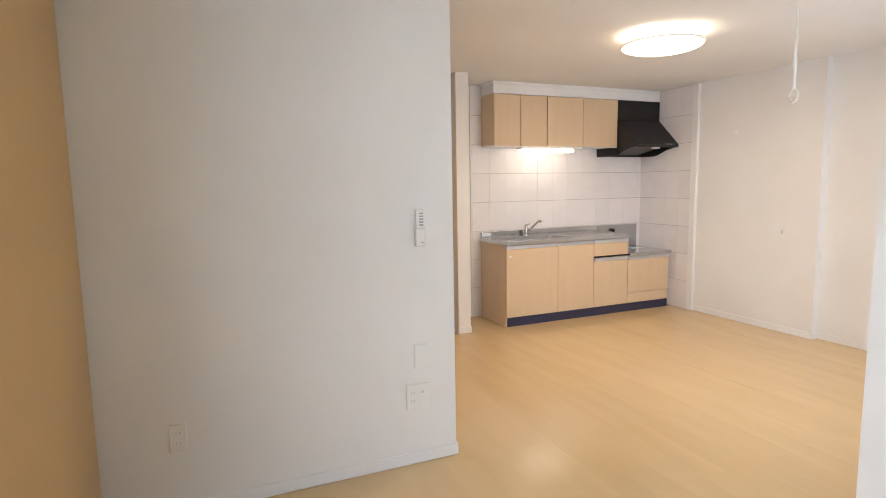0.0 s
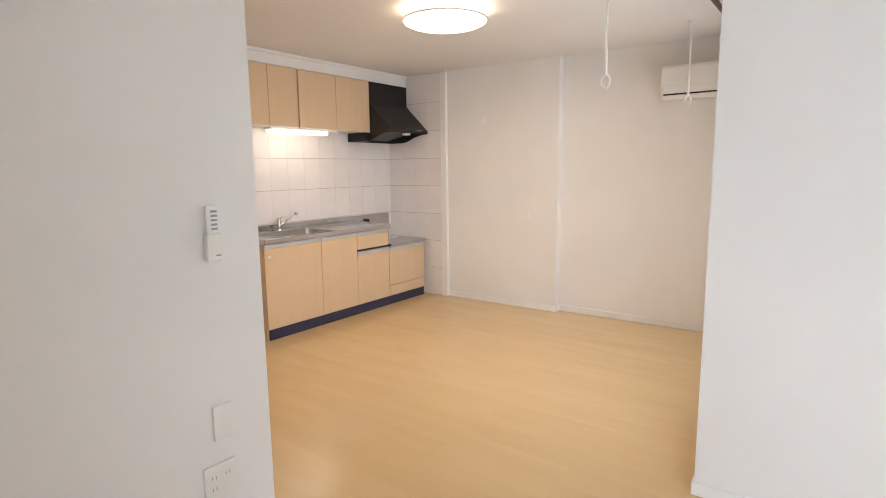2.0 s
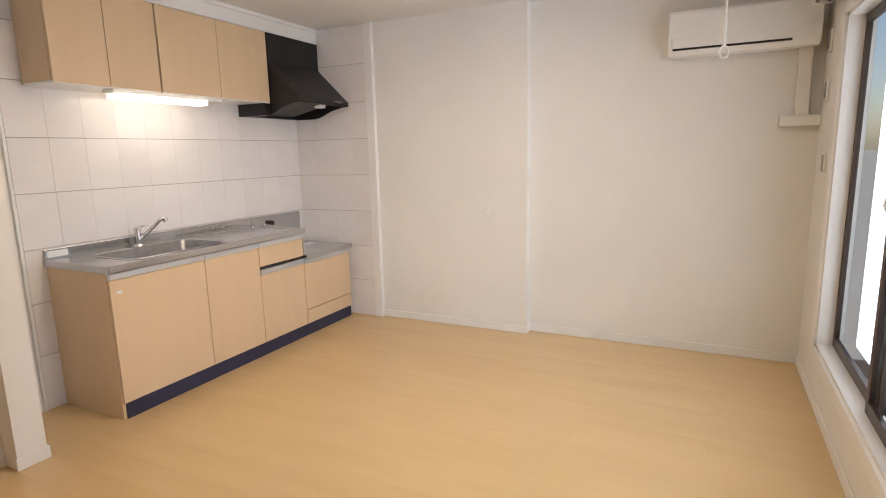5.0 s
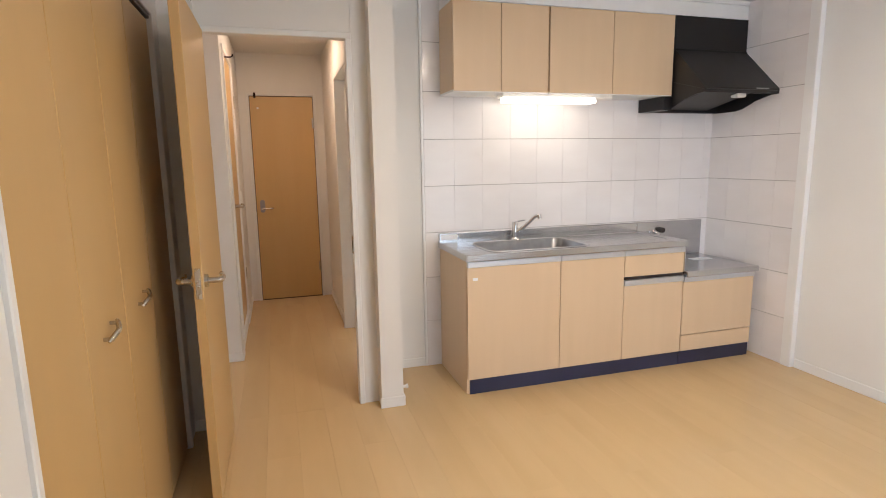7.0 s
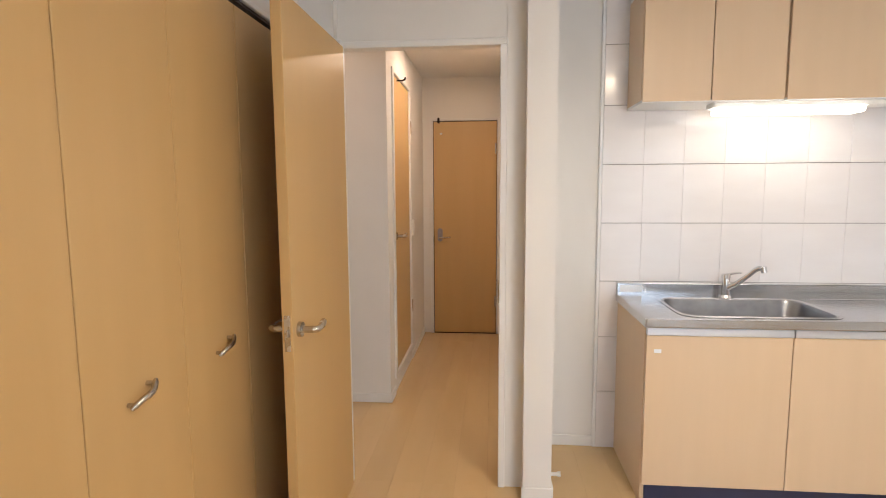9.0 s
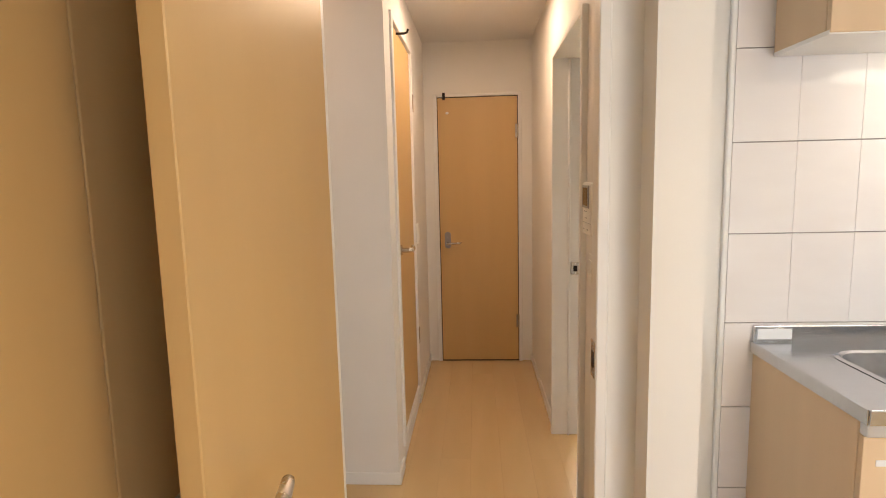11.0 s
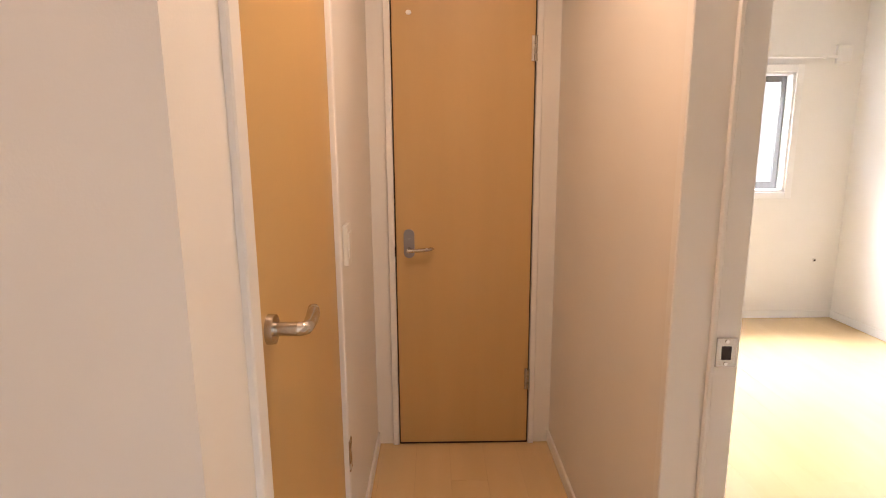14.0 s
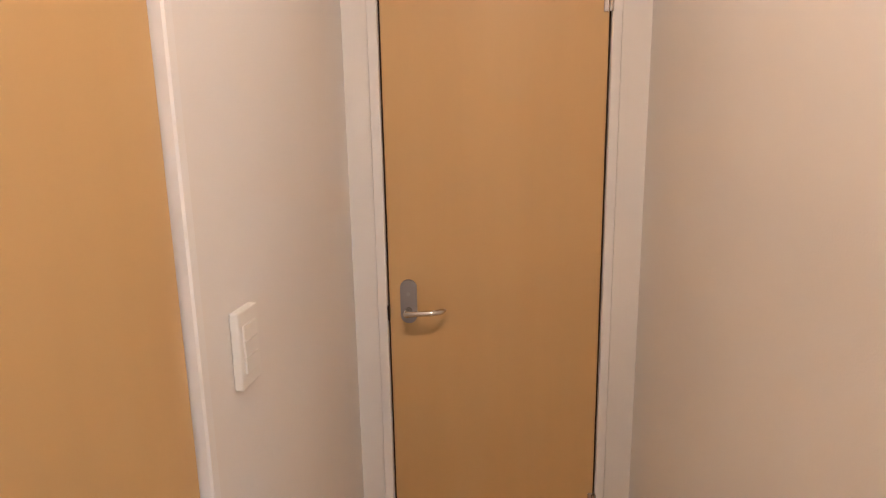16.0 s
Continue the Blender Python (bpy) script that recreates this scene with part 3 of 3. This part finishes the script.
# mixer tap
fx, fy = 3.30, 5.637
tap = thing("faucet", (fx, fy, ZT), "chrome single-lever mixer tap on the worktop", "faucet")
part("body", rod(bmesh.new(), (fx, fy, ZT), (fx, fy, ZT + 0.096), 0.021, 0.0195, 28), CHROME, tap, "", True)
part("base", rod(bmesh.new(), (fx, fy, ZT), (fx, fy, ZT + 0.012), 0.031, 0.026, 28), CHROME, tap, "", True)
spout = part("spout", tube(bmesh.new(), [(fx + 0.006, fy - 0.008, ZT + 0.046), (fx + 0.035, fy - 0.028, ZT + 0.070), (fx + 0.075, fy - 0.056, ZT + 0.115), (fx + 0.102, fy - 0.074, ZT + 0.148),
                                         (fx + 0.116, fy - 0.084, ZT + 0.158), (fx + 0.128, fy - 0.092, ZT + 0.158)], [0.014, 0.0125, 0.0115, 0.0115, 0.0125, 0.012], 16), CHROME, tap, "angled chrome spout", True)
part("nozzle", rod(bmesh.new(), (fx + 0.128, fy - 0.092, ZT + 0.166), (fx + 0.134, fy - 0.096, ZT + 0.138), 0.0145, 0.0135, 20), CHROME, spout, "", True)
part("cap", rod(bmesh.new(), (fx, fy, ZT + 0.097), (fx, fy, ZT + 0.116), 0.0235, 0.019, 28), CHROME, tap, "", True)
part("lever", tube(bmesh.new(), [(fx + 0.004, fy, ZT + 0.112), (fx + 0.020, fy - 0.012, ZT + 0.120), (fx + 0.044, fy - 0.030, ZT + 0.127), (fx + 0.056, fy - 0.038, ZT + 0.128)], [0.012, 0.009, 0.0075, 0.005], 14, 0.6), CHROME, tap, "flat chrome lever", True)

gc = thing("gas_cock", (4.47, 5.692, 0.82), "chrome gas cock with a dark knob on the splash plate", "gas cock")
part("pipe", rod(bmesh.new(), (4.455, 5.694, 0.825), (4.455, 5.640, 0.815), 0.014), CHROME, gc, "", True)
part("nozzle", rod(bmesh.new(), (4.455, 5.645, 0.816), (4.415, 5.625, 0.808), 0.010), CHROME, gc, "", True)
part("knob", rod(bmesh.new(), (4.500, 5.694, 0.838), (4.500, 5.660, 0.838), 0.020), SCREEN, gc, "black knob", True)

# wall cabinets: two double units
for name, xs in (("wall_cabinet", (2.812, 3.112, 3.424)), ("wall_cabinet.001", (3.432, 3.877, 4.332))):
    u = thing(name, (xs[1], 5.57, 1.775), "pale wood wall cabinet with two plain doors", "cabinet", "wall cabinets")
    part("body", B((xs[0], 5.452, 1.782), (xs[2], 5.706, 2.278), 0.001, 1), CABWOOD, u)
    part("underside", B((xs[0] + 0.001, 5.436, 1.770), (xs[2] - 0.001, 5.706, 1.7815)), TRIM, u, "white underside")
    for a, b in zip(xs, xs[1:]):
        part("door", B((a + 0.002, 5.432, 1.774), (b - 0.002, 5.4505, 2.276), 0.002), CABWOOD, u)
trim("trim_soffit", [((2.812, 5.446, 2.282), (4.945, 5.70, 2.372)), ((2.802, 5.436, 2.372), (4.945, 5.70, 2.399))], "white filler board above the wall cabinets")

ul = thing("counter_lamp", (3.43, 5.50, 1.77), "lit white strip lamp under the wall cabinets", "lamp")
part("housing", B((3.135, 5.456, 1.747), (3.90, 5.56, 1.7695), 0.005), PLASTIC, ul, "white plastic housing")
part("diffuser", B((3.156, 5.450, 1.718), (3.777, 5.555, 1.7475), 0.010, 3), TUBE, ul, "glowing diffuser")

hd = thing("range_hood", (4.64, 5.45, 1.68), "black enamelled range hood with a sloping front", "range hood")
HX0, HX1 = 4.342, 4.928
part("duct_box", B((HX0, 5.436, 2.075), (HX1, 5.704, 2.279), 0.002, 1), BLACK, hd)
part("slope", prism(bmesh.new(), [(5.704, 2.0745), (5.436, 2.0745), (5.428, 2.06), (5.150, 1.795), (5.150, 1.785), (5.165, 1.785), (5.704, 1.93)], HX0, HX1), BLACK, hd)
for a, b in ((HX0, HX0 + 0.012), (HX1 - 0.012, HX1)):
    part("side_panel", prism(bmesh.new(), [(5.704, 1.9295), (5.165, 1.7845), (5.150, 1.785), (5.150, 1.765), (5.22, 1.760), (5.33, 1.735), (5.44, 1.690), (5.50, 1.680), (5.704, 1.680)], a, b), BLACK, hd)
part("skirt", B((4.275, 5.44, 1.680), (HX0 - 0.0005, 5.704, 1.768), 0.003), BLACK, hd)
part("front_lip", B((HX0 + 0.012, 5.150, 1.762), (HX1 - 0.012, 5.165, 1.784), 0.003), BLACK, hd)
part("back_panel", B((HX0 + 0.012, 5.66, 1.682), (HX1 - 0.012, 5.704, 1.92)), BLACK, hd)
part("filter", prism(bmesh.new(), [(5.22, 1.79), (5.66, 1.70), (5.66, 1.71), (5.22, 1.80)], HX0 + 0.1, HX1 - 0.1), BLACK, hd, "greasy black filter")
part("hood_lamp", B((4.72, 5.28, 1.752), (4.80, 5.34, 1.80), 0.01), PLASTIC, hd, "white lamp cover")
part("switch_strip", B((4.74, 5.1475, 1.790), (4.84, 5.151, 1.797)), BUTTON, hd, "pale switch strip")

# ---- living room fixtures ----
LX, LY = 3.13, 3.60
cl = thing("ceiling_lamp", (LX, LY, H), "lit round dome lamp on the ceiling", "ceiling lamp")
part("base", rod(bmesh.new(), (LX, LY, H), (LX, LY, H - 0.06), 0.20, seg=48), PLASTIC, cl, "white base", True)
bm = bmesh.new()
prof = [(0.20, 0.060), (0.255, 0.066), (0.266, 0.074), (0.262, 0.083), (0.232, 0.097), (0.17, 0.110), (0.09, 0.118), (0.02, 0.120)]
rings = [[bm.verts.new((LX + r * math.cos(2 * math.pi * q / 48), LY + r * math.sin(2 * math.pi * q / 48), H - z)) for q in range(48)] for r, z in prof]
for a, b in zip(rings, rings[1:]):
    for q in range(48):
        bm.faces.new((a[q], a[(q + 1) % 48], b[(q + 1) % 48], b[q]))
bm.faces.new(rings[-1])
part("shade", bm, LAMP, cl, "glowing milky dome", True)
bm = bmesh.new()
ring = [(LX + 0.267 * math.cos(2 * math.pi * q / 48), LY + 0.267 * math.sin(2 * math.pi * q / 48), H - 0.071) for q in range(49)]
part("trim_ring", tube(bm, ring, 0.006, 8), PLASTIC, cl, "thin white ring", True)

# Second downlight is unseen, added as a fixture for the entrance fill.
for nm, x, y in (("downlight", 1.90, 6.75), ("downlight_added", 1.00, 5.80)):
    dl = thing(nm, (x, y, H), "small lit downlight assumed in the hall ceiling", "downlight", "hall downlights")
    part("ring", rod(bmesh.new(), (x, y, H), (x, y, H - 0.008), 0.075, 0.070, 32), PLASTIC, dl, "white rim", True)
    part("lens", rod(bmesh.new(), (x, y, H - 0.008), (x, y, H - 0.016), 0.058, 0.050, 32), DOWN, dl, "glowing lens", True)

for x, y, zb, nm in ((2.79, 2.417, 1.765, "drying_pole_holder"), (4.447, 2.413, 1.83, "drying_pole_holder.001")):
    h = thing(nm, (x, y, H), "white rod with a ring hanging from the ceiling", "clothes hanger rod", "ceiling drying rods")
    part("ceiling_plate", rod(bmesh.new(), (x, y, H), (x, y, H - 0.012), 0.030, 0.026, 24), PLASTIC, h, "", True)
    part("rod", rod(bmesh.new(), (x, y, H - 0.012), (x, y, zb + 0.055), 0.0065, seg=14), PLASTIC, h, "", True)
    part("sleeve", rod(bmesh.new(), (x, y, zb + 0.19), (x, y, zb + 0.06), 0.0095, 0.0085, 14), PLASTIC, h, "", True)
    part("ring", tube(bmesh.new(), [(x + 0.002, y + 0.022 * math.sin(2 * math.pi * q / 24), zb + 0.028 + 0.030 * math.cos(2 * math.pi * q / 24)) for q in range(25)], 0.0055, 8), PLASTIC, h, "ring for a drying pole", True)

# air conditioner on the east wall
ac = thing("air_conditioner", (4.94, 2.32, 1.930), "white wall-mounted air conditioner", "air conditioner")
prof = [(5.044, 1.925), (5.044, 2.185), (4.90, 2.185), (4.868, 2.165), (4.855, 2.020), (4.862, 1.960), (4.90, 1.922)]
bm = bmesh.new()
a = [bm.verts.new((x, 1.93, z)) for x, z in prof]
b = [bm.verts.new((x, 2.715, z)) for x, z in prof]
bm.faces.new(a)
bm.faces.new(list(reversed(b)))
for q in range(len(prof)):
    bm.faces.new((a[q], a[(q + 1) % len(prof)], b[(q + 1) % len(prof)], b[q]))
bmesh.ops.bevel(bm, geom=list(bm.edges), offset=0.005, segments=2, affect="EDGES", profile=0.5)
part("body", bm, PLASTIC, ac)
part("flap", B((4.849, 2.07, 1.962), (4.860, 2.69, 2.012), 0.002), PLASTIC, ac, "white air flap")
part("air_slot", B((4.852, 2.07, 1.950), (4.872, 2.69, 1.961)), SCREEN, ac, "dark air slot")
dc = thing("pipe_cover", (5.03, 2.0, 1.49), "white plastic cover over the air conditioner's pipes", "pipe cover")
part("drop", B((4.985, 1.945, 1.49), (5.044, 2.015, 1.934), 0.006), PLASTIC, dc)
part("run", B((4.98, 1.8815, 1.48), (5.044, 2.09, 1.545), 0.006), PLASTIC, dc)


def wall_plate(name, lo, hi, label, cat, marks=(), group=""):
    t = thing(name, ((lo[0] + hi[0]) / 2, (lo[1] + hi[1]) / 2, lo[2]), label, cat, group)
    part("plate", B(lo, hi, 0.003), PLASTIC, t)
    for nm, a, b, mt in marks:
        part(nm, B(a, b, 0.0008, 1), mt, t)
    return t


# controls by the balcony window
for nm, x, z in (("wall_switch", 4.85, 1.665), ("wall_switch.001", 4.87, 1.93)):
    wall_plate(nm, (x - 0.035, 1.881, z - 0.06), (x + 0.035, 1.893, z + 0.06), "white plate with a dark insert on the wall", "switch",
               [("insert", (x - 0.02, 1.8925, z - 0.042), (x + 0.02, 1.896, z + 0.042), BUTTON)], "plates by the window")
wall_plate("wall_control", (4.69, 1.881, 1.22), (4.75, 1.895, 1.32), "small grey control on the wall", "switch", [("face", (4.695, 1.8945, 1.225), (4.745, 1.899, 1.315), BUTTON)])
cr = thing("curtain_rail", (3.62, 1.93, 2.11), "double curtain rail above the balcony window", "curtain rail")
for yy in (1.93, 1.985):
    part("rail", B((2.66, yy - 0.009, 2.105), (4.72, yy + 0.009, 2.127), 0.003, 1), BROWNSASH, cr)
for x in (2.75, 3.65, 4.65):
    part("bracket", B((x - 0.012, 1.881, 2.127), (x + 0.012, 2.0, 2.134), 0.001, 1), PLASTIC, cr)
part("end_cap", B((4.72, 1.915, 2.098), (4.735, 2.0, 2.134), 0.003), PLASTIC, cr)
cr = thing("curtain_rail.001", (3.6, 9.72, 1.97), "white curtain rail above the bedroom window", "curtain rail")
part("rail", B((2.70, 9.70, 1.965), (4.66, 9.722, 1.985), 0.003, 1), PLASTIC, cr)
for x in (2.8, 3.65, 4.60):
    part("bracket", B((x - 0.01, 9.72, 1.968), (x + 0.01, 9.779, 1.982), 0.001, 1), PLASTIC, cr)
wall_plate("vent_cover", (4.69, 9.755, 1.93), (4.80, 9.779, 2.06), "white square vent cover on the bedroom wall", "vent", [("louvre", (4.70, 9.752, 1.95), (4.79, 9.756, 2.04), TRIM)])
wall_plate("wall_outlet", (4.70, 9.765, 0.455), (4.725, 9.779, 0.48), "tiny dark outlet on the bedroom wall", "wall fitting", [("plug", (4.705, 9.762, 0.46), (4.72, 9.766, 0.475), SCREEN)])

# hooks on the east wall
for nm, y, z in (("wall_hook", 4.47, 1.87), ("wall_socket", 3.955, 0.935)):
    wall_plate(nm, (4.951, y - 0.022, z - 0.035), (4.964, y + 0.022, z + 0.035), "small off-white fitting on the wall", "wall fitting",
               [("nub", (4.940, y - 0.008, z - 0.022), (4.952, y + 0.008, z - 0.004), PLASTIC)], "small wall fittings")

# remote control in its holder, and the plates under it
rc = thing("remote_control", (1.13, 3.09, 1.11), "white air conditioner remote in a wall holder", "remote control")
part("body", B((1.107, 3.076, 1.135), (1.147, 3.092, 1.285), 0.005), PLASTIC, rc)
part("holder", B((1.101, 3.068, 1.105), (1.153, 3.099, 1.195), 0.006), PLASTIC, rc, "white wall holder")
for q in range(5):
    part("button", B((1.121, 3.0735, 1.206 + q * 0.014), (1.142, 3.0765, 1.213 + q * 0.014)), BUTTON, rc)
part("logo_bar", B((1.126, 3.0665, 1.122), (1.142, 3.0685, 1.127)), BUTTON, rc)


def socket(nm, x, z, w, h, slots, label):
    m = []
    for sx, sz in slots:
        for dx in (-0.0065, 0.0065):
            m.append(("slot", (x + sx + dx - 0.001, 3.0865, z + sz - 0.006), (x + sx + dx + 0.001, 3.0895, z + sz + 0.006), BUTTON))
    wall_plate(nm, (x - w / 2, 3.089, z - h / 2), (x + w / 2, 3.0995, z + h / 2), label, "socket", m, "wall sockets")


socket("power_socket", 1.098, 0.352, 0.116, 0.125, [(-0.025, 0.02), (-0.025, -0.02), (0.025, 0.02)], "cream double socket plate on the wall")
socket("power_socket.001", 0.017, 0.355, 0.070, 0.120, [(0, 0.022), (0, -0.022)], "white power socket on the wall")
wall_plate("blank_plate", (1.088, 3.090, 0.495), (1.158, 3.0995, 0.615), "white blank cover plate on the wall", "cover plate")

# ---- hall fixtures ----
ic = thing("intercom", (2.27, 5.77, 1.21), "white video intercom with a small dark screen", "intercom")
part("body", B((2.252, 5.722, 1.205), (2.284, 5.862, 1.388), 0.005), PLASTIC, ic)
part("seam", B((2.2508, 5.726, 1.2475), (2.2522, 5.858, 1.249)), BUTTON, ic, "fine seam across the cover")
part("bezel", B((2.2485, 5.752, 1.300), (2.2525, 5.858, 1.378), 0.001, 1), BUTTON, ic, "grey screen bezel")
part("screen", B((2.2470, 5.768, 1.308), (2.2490, 5.840, 1.370)), SCREEN, ic, "dark screen")
for y, z, w in ((5.80, 1.288, 0.012), (5.825, 1.288, 0.012), (5.80, 1.265, 0.03), (5.835, 1.225, 0.012), (5.775, 1.225, 0.012)):
    part("button", B((2.2500, y - w / 2, z - 0.002), (2.2525, y + w / 2, z + 0.002)), BUTTON, ic)


def light_switch(nm, lo, hi, axis, side):
    """A wide rocker plate; axis is the direction off the wall."""
    t = thing(nm, ((lo[0] + hi[0]) / 2, (lo[1] + hi[1]) / 2, lo[2]), "white rocker light switch on the hall wall", "light switch", "light switches")
    part("plate", B(lo, hi, 0.003), PLASTIC, t)
    zc = (lo[2] + hi[2]) / 2
    for q in (-1, 0, 1):
        a, b = list(lo), list(hi)
        a[2], b[2] = zc + q * 0.026 - 0.0125, zc + q * 0.026 + 0.0125
        for i in (0, 1):
            if i == axis:
                a[i], b[i] = (hi[i] - 0.001, hi[i] + 0.003) if side > 0 else (lo[i] - 0.003, lo[i] + 0.001)
            else:
                a[i], b[i] = lo[i] + 0.012, hi[i] - 0.012
        part("rocker", B(a, b, 0.001, 1), PLASTIC, t)


light_switch("light_switch", (2.276, 5.797, 1.010), (2.2845, 5.867, 1.130), 0, -1)
light_switch("light_switch.001", (1.4905, 7.247, 1.012), (1.505, 7.317, 1.136), 0, 1)
light_switch("light_switch.002", (0.848, 6.226, 1.008), (0.916, 6.2355, 1.130), 1, -1)
vs = thing("door_stop", (2.44, 5.66, 0.0), "small white door stop on the skirting board", "door stop")
part("post", rod(bmesh.new(), (2.42, 5.32, 0.05), (2.455, 5.32, 0.05), 0.009), PLASTIC, vs, "", True)
part("tip", rod(bmesh.new(), (2.455, 5.32, 0.05), (2.468, 5.32, 0.05), 0.013), PLASTIC, vs, "", True)

# ---- wall tiles, piece by piece ----
back = tagged(part("wall_tiles_back", B((2.70, 5.7205, 0.0), (4.94, 5.7295, H - 0.002)), GROUT), "pale glazed tiles behind the kitchen", "tiles", "", "structure")
side = tagged(part("wall_tiles_side", B((4.9405, 4.975, 0.0), (4.9645, 5.7200, H - 0.002)), GROUT), "pale glazed tiles beside the stove", "tiles", "", "structure")
rows = [0.0, 0.313, 0.610, 0.907, 1.209, 1.506, 1.800, 2.096, H - 0.003]
cols = [2.700] + [2.903 + 0.1963 * q for q in range(11)]
cols = [c for c in cols if c < 4.92] + [4.938]
cols_e = [4.977, 5.134, 5.330, 5.526, 5.7185]
meshes = {}


def tile(parent, lo, hi, thin):
    size = tuple(round(b - a, 4) for a, b in zip(lo, hi))
    if size not in meshes:
        bm = bmesh.new()
        box(bm, [-s / 2 for s in size], [s / 2 for s in size], 0.0007, 1)
        me = bpy.data.meshes.new("tile")
        bm.to_mesh(me)
        bm.free()
        me.materials.append(TILE)
        meshes[size] = me
    ob = new("tile", meshes[size])
    ob.parent = parent
    ob.location = [(a + b) / 2 for a, b in zip(lo, hi)]
    ob.rotation_euler = (random.uniform(-0.0012, 0.0012), random.uniform(-0.0012, 0.0012), random.uniform(-0.0012, 0.0012))


for z0, z1 in zip(rows, rows[1:]):
    for a, b in zip(cols, cols[1:]):
        tile(back, (a + 0.0004, 5.7115, z0 + 0.0018), (b - 0.0004, 5.7215, z1 - 0.0018), 1)
    for a, b in zip(cols_e, cols_e[1:]):
        tile(side, (4.9315, a + 0.0004, z0 + 0.0018), (4.9415, b - 0.0004, z1 - 0.0018), 0)

# ---- floorboards, piece by piece ----
BW, BL = 0.1515, 1.818
boards = {}
for ix in range(36):
    x0 = -0.30 + ix * BW
    off = (ix * 0.607) % BL
    for (ra, rb, ya, yb) in ((-0.30, 2.58, -1.60, 1.80), (-0.30, 5.05, 1.80, 5.28), (2.26, 5.05, 5.28, 5.74), (-0.10, 2.41, 5.28, 8.20), (2.41, 4.90, 5.85, 9.78)):
        if not (ra - 0.02 <= x0 < rb) or (ya == 5.28 and yb == 8.20 and x0 > 2.28):
            continue
        x1 = min(x0 + BW, rb + 0.02)
        y = ya - off
        while y < yb:
            y0, y1 = max(y, ya), min(y + BL, yb)
            y += BL
            if y1 - y0 < 0.02:
                continue
            size = (round(x1 - x0 - 0.0002, 4), round(y1 - y0 - 0.0002, 4))
            if size not in boards:
                bm = bmesh.new()
                box(bm, (-size[0] / 2, -size[1] / 2, -0.012), (size[0] / 2, size[1] / 2, 0), 0.0003, 1)
                me = bpy.data.meshes.new("floorboard")
                bm.to_mesh(me)
                bm.free()
                me.materials.append(FLOOR)
                boards[size] = me
            ob = new("floorboard", boards[size])
            ob.parent = floor
            ob.location = ((x0 + x1) / 2, (y0 + y1) / 2, 0)
            ob.rotation_euler = (random.uniform(-0.0005, 0.0005), random.uniform(-0.0012, 0.0012), 0)
